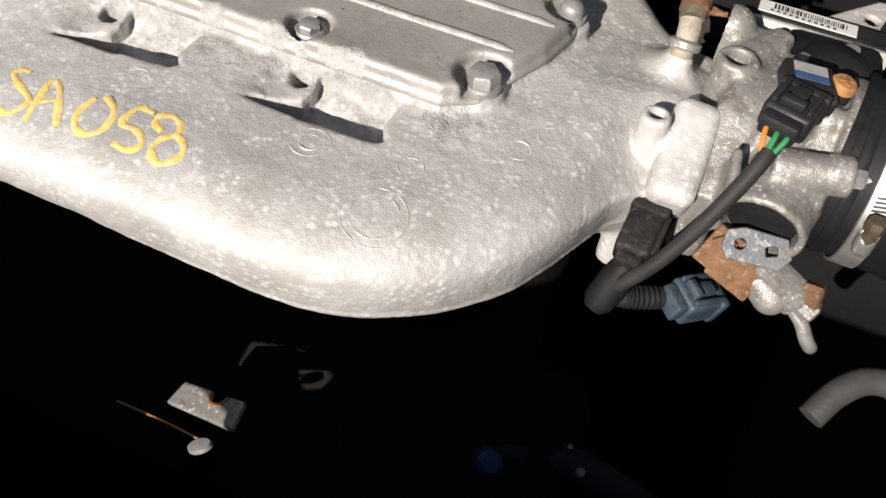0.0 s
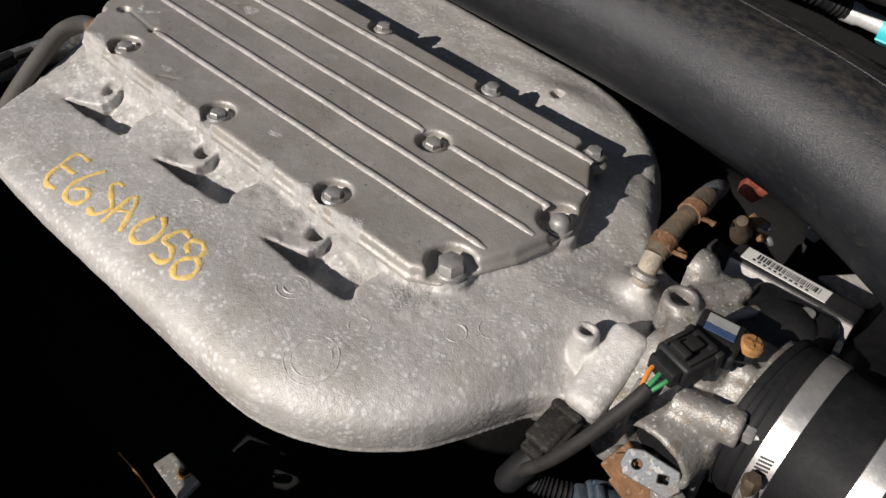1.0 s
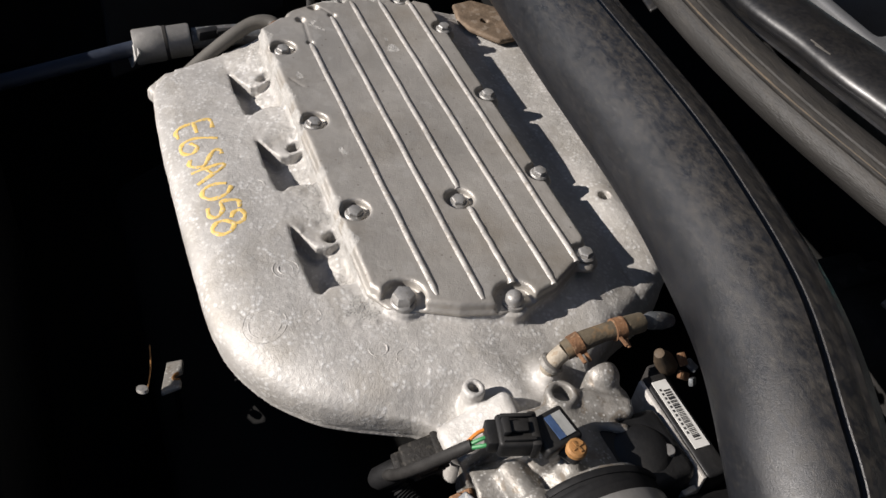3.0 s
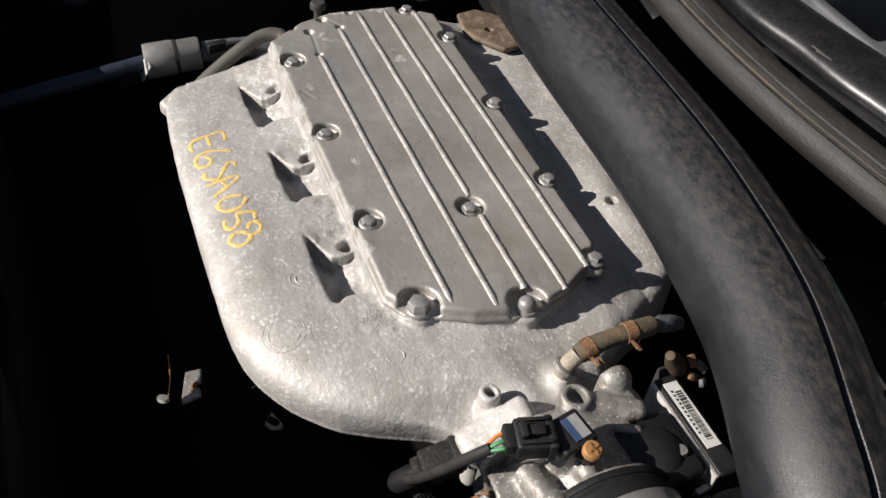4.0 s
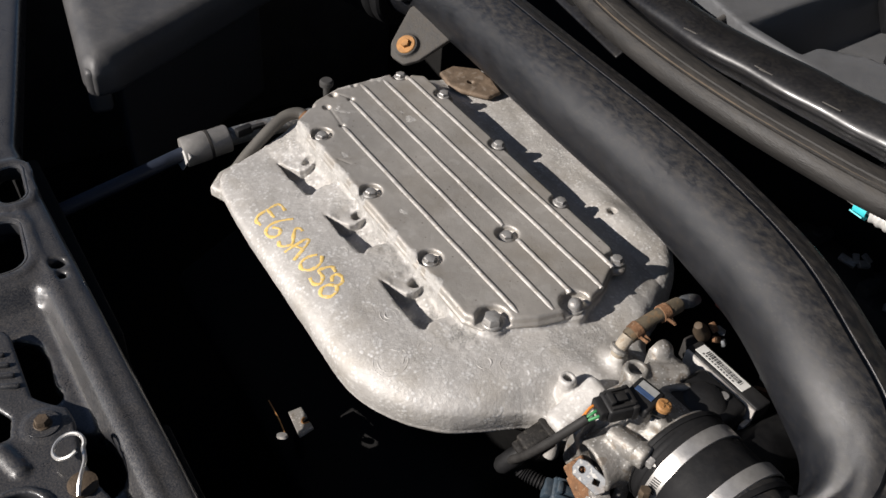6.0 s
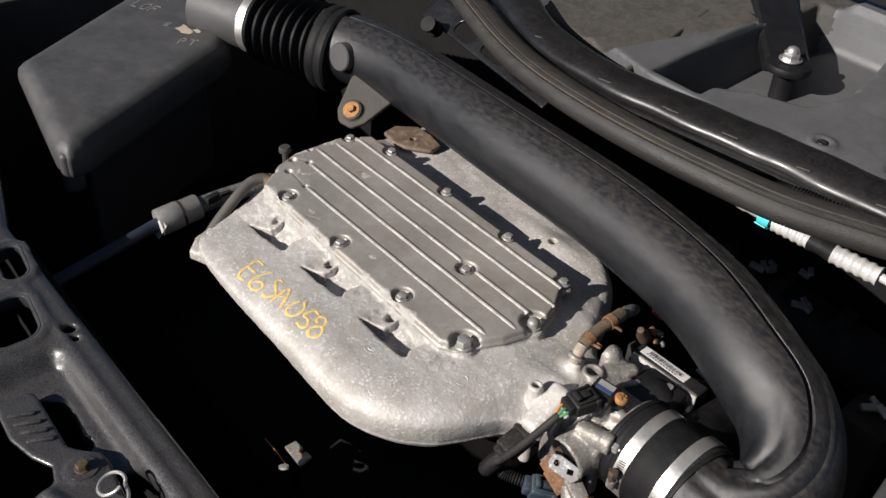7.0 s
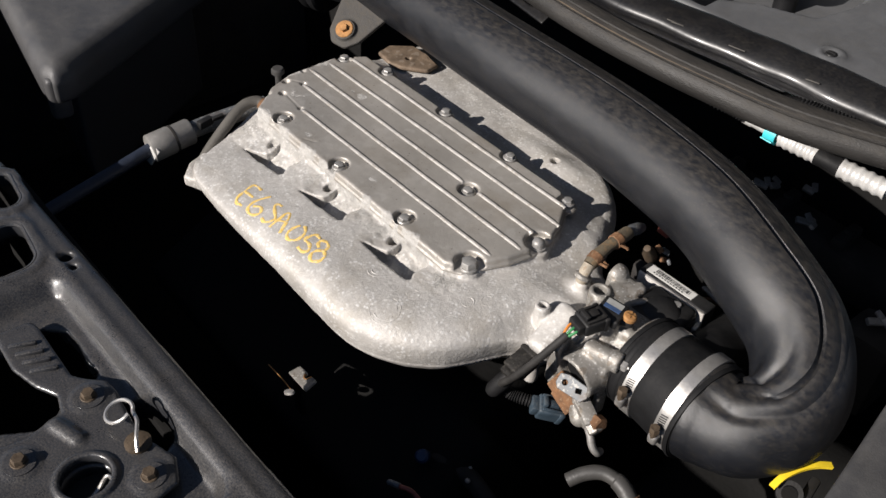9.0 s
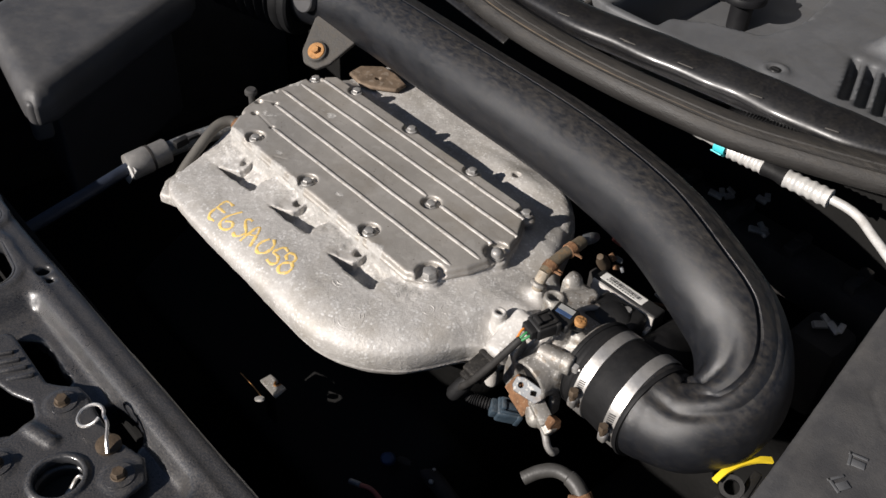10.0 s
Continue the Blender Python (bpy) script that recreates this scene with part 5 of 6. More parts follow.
wire2.children[-1].matrix_basis = wire2.children[-1].matrix_basis @ pose(0.1490, 0.1860, 0.7870, 20, 30, 30) @ Matrix.Diagonal((0.72, 0.72, 0.72, 1))
for k in range(4):
    ob = part("metal_tab", bm_box((0.008, 0.005, 0.003), pose(0.168 + 0.003 * k, 0.150 + 0.006 * (k % 2), 0.797 - 0.004 * k, 20 * k, 30, 40 * k), 0.0008), M_GREY_STEEL if k % 2 else M_RUST)
    under(wire2, ob)
ob = part("engine_bracket", bm_box((0.022, 0.010, 0.030), pose(0.160, 0.150, 0.755), 0.002), M_ENGINE)
tagged(ob, "dark engine bracket behind the throttle body", "bracket")

# pale leaf-shaped tag and slanted bracket behind the throttle body
tag = thing("metal_tag", "curled pale metal tag in the gap behind the throttle body", "metal tag", at=(0.18, 0.24, 0.70))
tag_path = [(0.178, 0.235, 0.738), (0.179, 0.238, 0.744), (0.181, 0.243, 0.749), (0.184, 0.249, 0.752)]
under(tag, part("leaf", bm_sweep(spline(tag_path, 6), lambda i, s: [(u * (0.0025 + 0.0042 * math.sin(math.pi * min(0.15 + 0.8 * s, 1))), v) for u, v in ((-1, -0.0006), (1, -0.0006), (1, 0.0006), (-1, 0.0006))]), M_CRUST))
under(tag, part("stem", bm_tube([(0.178, 0.235, 0.738), (0.177, 0.236, 0.70), (0.176, 0.24, 0.66)], 0.0018, 6, 8), M_ENGINE))
stay = thing("alternator_stay", "pale corroded steel stay with a rusty lower edge", "bracket", at=(0.25, 0.21, 0.70))
stay_me = mesh_from_field(lambda X, Y, Z: f_cut(f_extrude(f_poly(X, Y, [(-0.045, -0.020), (-0.012, 0.012), (0.004, 0.014), (0.006, -0.010), (-0.020, -0.026)]) - 0.001, Z, -0.002, 0.002, 0.0008), f_cyl(X, Y, Z, (-0.016, -0.006, -0.01), (-0.016, -0.006, 0.01), 0.004), 0.0004), (-0.050, -0.032, -0.004), (0.012, 0.020, 0.004), 0.0014, "plate")
stay_me.materials.append(M_CAST)
ob = link_part("plate", stay_me)
ob.matrix_basis = pose(0.248, 0.200, 0.762, 4, 4, 6)
under(stay, ob)
under(stay, part("rusty_edge", bm_box((0.034, 0.004, 0.006), pose(0.220, 0.180, 0.7545, 0, 0, 40), 0.001), M_RUST))
under(stay, part("stay_bolt", bm_bolt(0.010, 0.006, 0.0085), M_BOLT))
stay.children[-1].matrix_basis = stay.children[-1].matrix_basis @ pose(0.248, 0.205, 0.764, 0, 4, 6)
under(stay, part("leg", bm_box((0.012, 0.012, 0.16), pose(0.246, 0.204, 0.679), 0.003), M_ENGINE))

# ---- pipes and fittings at the far end ----
coupling = thing("pipe_coupling", "grey metal pipe coupling with black clip on a thin pipe", "pipe coupling", at=(-0.285, -0.08, 0.745))
cm = look((-0.286, -0.103, 0.748), (-0.283, -0.045, 0.754))
under(coupling, part("sleeve", bm_lathe([(0.005, 0), (0.0145, 0), (0.0150, -0.0015), (0.0150, -0.023), (0.0140, -0.025), (0.0140, -0.045), (0.0130, -0.047), (0.005, -0.047)], 32, cm, closed=True), material("dull_grey_metal", (0.26, 0.25, 0.235), 0.55, 0.3, 0.2, 80, bump=0.25, bump_scale=500)))
under(coupling, part("collar", bm_lathe([(0.0140, -0.025), (0.0147, -0.0252), (0.0147, -0.0275), (0.0140, -0.028)], 32, cm, closed=True), M_ENGINE))
under(coupling, part("clip", bm_join(bm_box((0.008, 0.018, 0.009), pose(-0.276, -0.043, 0.762, 0, 0, 10), 0.002), bm_box((0.005, 0.014, 0.004), pose(-0.274, -0.029, 0.764), 0.001)), M_PLASTIC))
pipe_bm = bm_tube([(-0.262, -0.32, 0.722), (-0.268, -0.24, 0.733), (-0.276, -0.165, 0.742), (-0.286, -0.100, 0.748)], 0.0068, 8, 16)
# the dark blue stands in for shadow and reflected sky on the steel
under(coupling, part("pipe_in", pipe_bm, material("shade_blue_pipe", (0.020, 0.027, 0.045), 0.55, 0.2, 0.3, 60, bump=0.1), None, "thin steel pipe, coloured dark blue for shade and sky reflection"))
under(coupling, part("pipe_out", bm_tube([(-0.284, -0.055, 0.753), (-0.281, -0.02, 0.755), (-0.275, 0.03, 0.757)], 0.0092, 8, 16), M_GREY_STEEL))
under(coupling, part("bent_tab", bm_box((0.012, 0.0022, 0.024), pose(-0.2790, -0.1045, 0.746, -12, 30, 10), 0.0008), M_WHITE_AL, None, "bright bent tab"))
ob = part("vacuum_hose", bm_tube([(-0.232, -0.085, 0.735), (-0.240, -0.060, 0.755), (-0.246, -0.030, 0.775), (-0.250, -0.010, 0.784), (-0.246, 0.004, 0.786), (-0.236, 0.008, 0.783)], 0.0058, 10, 16), material("grey_hose_rubber", (0.085, 0.078, 0.068), 0.7, 0, 0.2, 60, bump=0.2))
tagged(ob, "bent grey-brown vacuum hose beside the manifold end", "hose")
ob = part("hose_end_clip", bm_lathe([(0.0058, -0.003), (0.0068, -0.003), (0.0068, 0.003), (0.0058, 0.003)], 20, look((-0.239, 0.007, 0.7845), (-0.232, 0.009, 0.782)), closed=True), M_RUST)
tagged(ob, "small rusty clip on the vacuum hose end", "hose clip")
ob = part("stud", bm_join(bm_lathe([(0, 0), (0.0035, 0), (0.0035, 0.034), (0, 0.034)], 14), bm_lathe([(0, 0.034), (0.007, 0.034), (0.007, 0.038), (0.0055, 0.040), (0, 0.040)], 16)), M_DARK)
ob.matrix_basis = pose(-0.266, 0.043, 0.762)
tagged(ob, "dark round-headed stud beside the cover end", "stud")
plate_me = mesh_from_field(lambda X, Y, Z: f_cut(f_extrude(f_poly(X, Y, [(-0.256, 0.173), (-0.260, 0.191), (-0.244, 0.211), (-0.222, 0.212), (-0.198, 0.207), (-0.196, 0.192), (-0.205, 0.184), (-0.218, 0.174), (-0.232, 0.169)]) - 0.002, Z, 0.777, 0.782, 0.0015), f_cyl(X, Y, Z, (-0.226, 0.190, 0.77), (-0.226, 0.190, 0.8), 0.003), 0.0005), (-0.268, 0.162, 0.775), (-0.172, 0.218, 0.785), 0.0014, "lifting_tab")
plate_me.materials.append(material("brown_stained_steel", (0.16, 0.115, 0.078), 0.75, 0.1, 0.4, 90, spots=(0.30, 0.25, 0.20), spot_scale=120, spot_amount=0.4, bump=0.5, bump_scale=300))
tagged(link_part("lifting_tab", plate_me), "brown rusty steel tab behind the cover", "bracket")

# ---- cowl: seal, painted edge, plastic panel, vent, wiper arm ----
SEAL = [(-0.62, 0.46, 0.905), (-0.45, 0.395, 0.90), (-0.32, 0.335, 0.896), (-0.24, 0.301, 0.896), (-0.17, 0.275, 0.896), (-0.10, 0.258, 0.896), (-0.02, 0.251, 0.896), (0.06, 0.252, 0.896), (0.13, 0.259, 0.896), (0.19, 0.269, 0.896), (0.25, 0.289, 0.897), (0.32, 0.318, 0.898), (0.45, 0.375, 0.90), (0.60, 0.445, 0.90)]


def seal_section(i, s):
    out = []
    for k in range(90):
        a = 2 * math.pi * k / 90
        r = 0.0172 + 0.0022 * math.cos(2 * a)
        deg = math.degrees(a)
        if 38 < deg < 42 or 62 < deg < 66:
            r -= 0.0014
        out.append((r * math.cos(a), 0.95 * r * math.sin(a)))
    return out


tagged(part("cowl_seal", bm_sweep(spline(SEAL, 10), seal_section), M_SEAL), "long dusty black rubber cowl seal with a stitched line", "rubber seal")
strip = bm_sweep(spline([(p[0] - 0.002, p[1] - 0.0118, p[2] + 0.0112) for p in SEAL], 10), lambda i, s: [(0.0009 * math.cos(k * 1.257), 0.0009 * math.sin(k * 1.257)) for k in range(5)])
seam = part("seal_seam", strip, material("tan_stitch", (0.075, 0.056, 0.036), 0.8, 0, 0.4, 200, bump=0.2))
seam.parent = bpy.data.objects["cowl_seal"]

EDGE = [(-0.55, 0.50, 0.905), (-0.30, 0.385, 0.905), (-0.16, 0.318, 0.905), (-0.05, 0.303, 0.905), (0.03, 0.312, 0.905), (0.10, 0.321, 0.905), (0.16, 0.329, 0.905), (0.23, 0.338, 0.903), (0.30, 0.358, 0.902), (0.45, 0.42, 0.90), (0.60, 0.50, 0.90)]


def edge_section(i, s):
    out = []
    w = 1 + 0.05 * math.sin(19 * s) + 0.03 * math.sin(61 * s)
    tilt = 0.16 + 0.10 * math.sin(13 * s)
    for k in range(32):
        a = 2 * math.pi * k / 32
        u = 0.0225 * w * math.copysign(abs(math.cos(a)) ** 0.8, math.cos(a))
        v = 0.0105 * math.copysign(abs(math.sin(a)) ** 0.9, math.sin(a))
        out.append((u * math.cos(tilt) + v * math.sin(tilt), v * math.cos(tilt) - u * math.sin(tilt)))
    return out


lip = thing("cowl_lip", "glossy black painted cowl lip behind the rubber seal", "painted panel", at=(0.0, 0.31, 0.895))
under(lip, part("upper_sheet", bm_sweep(spline(EDGE, 10), edge_section), M_PAINT))
low_edge = [(x, y - 0.0205, z - 0.0065) for x, y, z in EDGE]
under(lip, part("lower_flange", bm_sweep(spline(low_edge, 10), lambda i, s: [(-0.010, -0.001), (0.009, -0.001), (0.0105, 0.0005), (0.009, 0.0016), (-0.010, 0.0012)]), M_PAINT))
rng = random.Random(11)
for k in range(9):
    x, y, z = EDGE[2 + k % 7] if k < 7 else EDGE[3 + k - 7]
    clipb = bm_box((0.012 + 0.006 * rng.random(), 0.0022, 0.0012), pose(x + 0.02 * rng.random(), y - 0.017, z + 0.0062, -25, 0, 6 + 12 * rng.random()), 0.0004)
    under(lip, part("paint_chip", clipb, M_COWL_DIRTY))


def cowl_field(X, Y, Z):
    front = 0.335 + 0.10 * np.maximum(X - 0.10, 0) + 0.35 * np.maximum(-X - 0.02, 0) * 0.6
    top = 0.912 + 0.05 * (Y - 0.34) + 0 * X
    # the left field lies lower behind a diagonal rib
    u = X + 0.035 - 0.32 * (Y - 0.50)
    s = np.clip(u / 0.020 + 1.0, 0, 1)
    top = top - 0.014 * (1 - s * s * (3 - 2 * s))
    top = top + 0.006 * np.exp(-((u + 0.045) / 0.012) ** 2) * (Y < 0.56)
    # dished well round the wiper spindle
    w = f_poly(X, Y, [(-0.028, 0.345), (0.034, 0.345), (0.034, 0.368), (0.064, 0.389), (0.094, 0.400), (0.117, 0.410), (0.129, 0.458), (0.124, 0.510), (0.108, 0.585), (0.09, 0.66), (-0.03, 0.66), (-0.032, 0.50), (-0.030, 0.40)])
    s = np.clip(-w / 0.013, 0, 1)
    top = top - 0.060 * s * s * (3 - 2 * s)
    # raised vent field
    s = np.clip((X - 0.175 + 0.2 * (0.40 - Y)) / 0.02, 0, 1) * np.clip((Y - 0.46) / 0.02, 0, 1)
    top = top + 0.016 * s * s * (3 - 2 * s)
    d = np.maximum(np.maximum((Z - top) * 0.6, (top - 0.034 - Z) * 0.6), np.maximum(np.maximum(front - Y, Y - 0.80), -0.22 - 0.35 * (Y - 0.36) - X))
    d = f_union(d, f_cyl(X, Y, Z, (0.162, 0.363, 0.90), (0.162, 0.363, 0.9165), 0.0125, 0.003), 0.004)
    d = f_cut(d, f_cyl(X, Y, Z, (0.162, 0.363, 0.9135), (0.162, 0.363, 0.93), 0.0075, 0.001), 0.001)
    d = f_cut(d, f_box(X, Y, Z, pose(0.125, 0.470, 0.92, 0, 0, 60), (0.016, 0.006, 0.04), 0.001), 0.001)
    for k in range(7):
        d = f_cut(d, f_box(X, Y, Z, pose(0.216 + 0.0170 * k, 0.408, 0.915, 0, 0, 22), (0.0105, 0.080, 0.04), 0.003), 0.001)
    return d


cowl = thing("cowl_cover", "dusty grey plastic cowl panel with louvred vent", "cowl panel", at=(0, 0.5, 0.90))
panel = under(cowl, field_part("panel", cowl_field, (-0.26, 0.32, 0.775), (0.62, 0.80, 0.955), 0.0034, M_COWL))
panel.data.materials.append(M_COWL_DIRTY)
for poly in panel.data.polygons:
    c = poly.center
    if c.x + 0.055 - 0.32 * (c.y - 0.50) + 0.012 * noise.noise(c * 40) < 0:
        poly.material_index = 1
for x, y, w, turn in ((-0.047, 0.480, 0.020, 2), (-0.075, 0.43, 0.007, 14)):
    ob = part("cowl_rib", bm_box((w, 0.25, 0.016), None, 0.004, 3), M_COWL_DIRTY, None, "dusty raised rib")
    ob.matrix_basis = pose(x, y, 0.9000, 0, 0, turn)
    under(cowl, ob)
ob = part("push_clip", bm_join(bm_lathe([(0, 0), (0.006, 0), (0.005, 0.0015), (0, 0.002)], 18), bm_box((0.008, 0.0012, 0.001), pose(0, 0, 0.002), 0.0)), M_PLASTIC)
ob.matrix_basis = pose(0.162, 0.363, 0.9135)
under(cowl, ob)
wiper = thing("wiper_arm", "black wiper arm foot with domed chrome nut", "wiper arm", at=(0.05, 0.47, 0.925))
foot_m = pose(0.034, 0.506, 0.8985, 0, 0, 42)
arm_bm = bm_join(bm_lathe([(0, -0.075), (0.012, -0.075), (0.013, -0.006), (0.025, -0.004), (0.026, 0.0), (0.0245, 0.004), (0.018, 0.006), (0, 0.006)], 36),
                 bm_sweep([(0, 0.004 + 0.02 * k, -0.004 + 0.0022 * k) for k in range(9)], lambda i, s: [((0.0245 + 0.004 * s) * u, v) for u, v in ((-1, -0.008), (1, -0.008), (1, 0.004), (0.82, 0.0085), (-0.82, 0.0085), (-1, 0.004))]))
arm_bm.transform(foot_m)
under(wiper, part("arm", arm_bm, M_ARM))
under(wiper, part("washer", bm_lathe([(0, 0), (0.0125, 0), (0.0128, 0.001), (0.0122, 0.002), (0, 0.002)], 32, pose(0.034, 0.506, 0.906)), M_STEEL))
under(wiper, part("spindle_nut", bm_join(bm_lathe([(0, 0), (0.0096, 0), (0.0096, 0.0055), (0.0082, 0.0068), (0, 0.0068)], 6, pose(0.034, 0.506, 0.9078)), bm_lathe([(0.0072, 0.0064), (0.0068, 0.0095), (0.005, 0.0122), (0.0027, 0.0134), (0, 0.0138)], 24, pose(0.034, 0.506, 0.9078))), M_STEEL, None, "domed chrome nut"))

# perforated bracket strip under the seal
perf_me = mesh_from_field(lambda X, Y, Z: f_cut(f_cut(f_box(X, Y, Z, pose(0, 0, 0), (0.26, 0.034, 0.004), 0.001), f_capsule(X, Y, Z, (-0.06, 0, 0), (-0.035, 0, 0), 0.010)), f_union(f_capsule(X, Y, Z, (0.0, 0, 0), (0.03, 0, 0), 0.009), f_capsule(X, Y, Z, (0.07, 0, 0), (0.10, 0, 0), 0.008))), (-0.135, -0.02, -0.004), (0.135, 0.02, 0.004), 0.0018, "perforated_strip")
perf_me.materials.append(M_PAINT)
ob = link_part("perforated_strip", perf_me)
ob.matrix_basis = pose(-0.225, 0.297, 0.868, 35, 0, -9)
tagged(ob, "black perforated steel strip beneath the cowl seal", "bracket")
ob = part("rubber_grommet", bm_join(bm_lathe([(0, 0), (0.010, 0), (0.010, 0.006), (0.007, 0.008), (0.007, 0.016), (0.0095, 0.018), (0.0095, 0.024), (0, 0.025)], 20)), M_RUBBER)
ob.matrix_basis = pose(-0.315, 0.292, 0.858, 50, 20, 0)
tagged(ob, "ribbed black rubber grommet by the perforated strip", "grommet")

# ---- air-conditioning line with white beads ----
acl = thing("aircon_line", "bright aluminium air-conditioning line with ribbed sleeves and teal tape", "pipe", at=(0.2, 0.32, 0.84))
ACP = [(0.112, 0.327, 0.842), (0.134, 0.323, 0.840), (0.160, 0.3235, 0.838), (0.198, 0.327, 0.838), (0.222, 0.3275, 0.838), (0.266, 0.332, 0.838), (0.285, 0.3335, 0.837), (0.300, 0.330, 0.836), (0.318, 0.320, 0.834), (0.336, 0.309, 0.833), (0.356, 0.297, 0.830), (0.378, 0.280, 0.822), (0.398, 0.262, 0.800), (0.405, 0.255, 0.76)]
under(acl, part("pipe", bm_tube(ACP, 0.0044, 10, 16), M_WHITE_AL))


def ribbed(a, b, r, n):
    a, b = Vector(a), Vector(b)
    L = (b - a).length
    prof = [(0.004, 0)]
    for k in range(n * 6 + 1):
        s = k / (n * 6)
        prof.append((r * (1 + 0.08 * math.cos(2 * math.pi * n * s)), -L * s))
    prof.append((0.004, -L))
    return bm_lathe(prof, 24, look(a, b), closed=True)


under(acl, part("ribbed_sleeve", ribbed((0.162, 0.3238, 0.838), (0.199, 0.327, 0.838), 0.0082, 5), M_WHITE_AL))
under(acl, part("rubber_sleeve", ribbed((0.199, 0.327, 0.838), (0.223, 0.3276, 0.838), 0.0084, 1), M_RUBBER))
under(acl, part("ribbed_sleeve", ribbed((0.223, 0.3276, 0.838), (0.267, 0.332, 0.838), 0.0088, 5), M_WHITE_AL))
under(acl, part("end_collar", bm_lathe([(0.003, 0), (0.0062, 0.0005), (0.0070, 0.002), (0.0068, 0.011), (0.0058, 0.013), (0.0058, 0.028), (0.003, 0.028)], 24, look((0.137, 0.3232, 0.8398), (0.110, 0.3228, 0.8408)) @ pose(0, 0, -0.018), closed=True), M_WHITE_AL))
under(acl, part("tape_flag", bm_join(bm_lathe([(0.0074, -0.006), (0.0092, -0.006), (0.0092, 0.006), (0.0074, 0.006)], 20, look((0.153, 0.3233, 0.8385), (0.17, 0.3240, 0.838)), closed=True), bm_box((0.012, 0.010, 0.0012), pose(0.154, 0.314, 0.834, -35, 0, 0))), M_TEAL, None, "teal tape flag"))
ob = part("corrugated_conduit", bm_tube([(-0.02, 0.280, 0.872), (0.04, 0.285, 0.866), (0.09, 0.300, 0.854), (0.124, 0.322, 0.841)], lambda s: 0.0058 + 0.0010 * math.sin(s * 260), 26, 12), M_RUBBER)
tagged(ob, "thin corrugated black conduit under the cowl seal", "conduit")
ob = part("corrugated_conduit", bm_tube([(0.165, 0.292, 0.894), (0.19, 0.294, 0.898), (0.215, 0.298, 0.899), (0.245, 0.305, 0.897), (0.29, 0.322, 0.89)], lambda s: 0.0058 + 0.0011 * math.sin(s * 210), 26, 12), M_RUBBER)
tagged(ob, "corrugated black conduit lying behind the seal", "conduit")

# ---- fuse box by the wing ----
fuse = thing("fuse_box", "dusty black plastic fuse box lid with moulded symbols", "fuse box", at=(0.5, 0.08, 0.70))
fuse_me = mesh_from_field(lambda X, Y, Z: f_union(f_cut(f_extrude(f_poly(X, Y, [(0.424, -0.12), (0.407, 0.0), (0.3955, 0.082), (0.368, 0.27), (0.56, 0.31), (0.62, -0.10)]), Z, 0.66, 0.831, 0.006, 0.001),
                                                          np.maximum(np.abs(f_poly(X, Y, [(0.418, 0.20), (0.410, 0.155), (0.436, 0.128), (0.60, 0.17), (0.59, 0.26)])) - 0.0012, 0.829 - Z), 0.001),
                                                    f_box(X, Y, Z, pose(0.412, 0.02, 0.80, 0, 0, 5), (0.014, 0.03, 0.05), 0.003), 0.003), (0.35, -0.13, 0.655), (0.63, 0.32, 0.84), 0.0032, "lid")
fuse_me.materials.append(M_BOX)
under(fuse, link_part("lid", fuse_me))
for (px, py, rz) in ((0.438, 0.086, 20), (0.440, 0.060, 65)):
    g = bm_join(bm_box((0.013, 0.002, 0.001), pose(0, 0.005, 0), 0.0003), bm_box((0.002, 0.012, 0.001), pose(-0.005, 0, 0), 0.0003), bm_box((0.009, 0.006, 0.001), pose(0.001, -0.002, 0), 0.0003))
    ob = part("moulded_symbol", g, M_COWL)
    ob.matrix_basis = pose(px, py, 0.8316, 0, 0, rz)
    under(fuse, ob)
handle = thing("dipstick_handle", "bright yellow dipstick loop beside the elbow", "dipstick", at=(0.365, 0.07, 0.75))
under(handle, part("loop", bm_sweep(spline([(0.366, 0.046, 0.766), (0.367, 0.058, 0.769), (0.371, 0.073, 0.770), (0.377, 0.085, 0.770), (0.384, 0.095, 0.768)], 8), lambda i, s: [(-0.0025, -0.0012), (0.0025, -0.0012), (0.0025, 0.0012), (-0.0025, 0.0012)]), M_YELLOW))
under(handle, part("holder", bm_join(bm_lathe([(0.006, -0.004), (0.0095, -0.004), (0.0095, 0.004), (0.006, 0.004)], 22, pose(0.376, 0.057, 0.758, 30, 10, 0), closed=True), bm_box((0.008, 0.03, 0.006), pose(0.384, 0.07, 0.757, 0, 0, 10), 0.002), bm_box((0.016, 0.010, 0.006), pose(0.380, 0.042, 0.755), 0.002)), M_PLASTIC))

# ---- small things low in the bay ----
ob = part("breather_hose", bm_tube([(0.2515, -0.038, 0.719), (0.258, -0.027, 0.7255), (0.268, -0.0175, 0.729), (0.282, -0.014, 0.728), (0.296, -0.016, 0.722), (0.315, -0.022, 0.708), (0.335, -0.03, 0.68)], lambda s: 0.0058 + 0.0012 * (0.45 < s < 0.75), 10, 16), material("grey_breather_rubber", (0.050, 0.048, 0.045), 0.5, 0, 0.2, 60, bump=0.2))
tagged(ob, "grey rubber breather hose with cut end", "hose")
ob = part("breather_clip", bm_join(bm_lathe([(0.0070, -0.004), (0.0082, -0.004), (0.0082, 0.004), (0.0070, 0.004)], 20, look((0.297, -0.0163, 0.7215), (0.309, -0.020, 0.7125)), closed=True), bm_box((0.012, 0.004, 0.003), pose(0.294, -0.023, 0.726, 0, 0, 40), 0.001)), M_RUST)
tagged(ob, "rusty spring clip round the breather hose", "hose clip")
low = thing("engine_hanger", "small pale steel hanger with rusty hole in the bay", "bracket", at=(0.01, -0.12, 0.64))
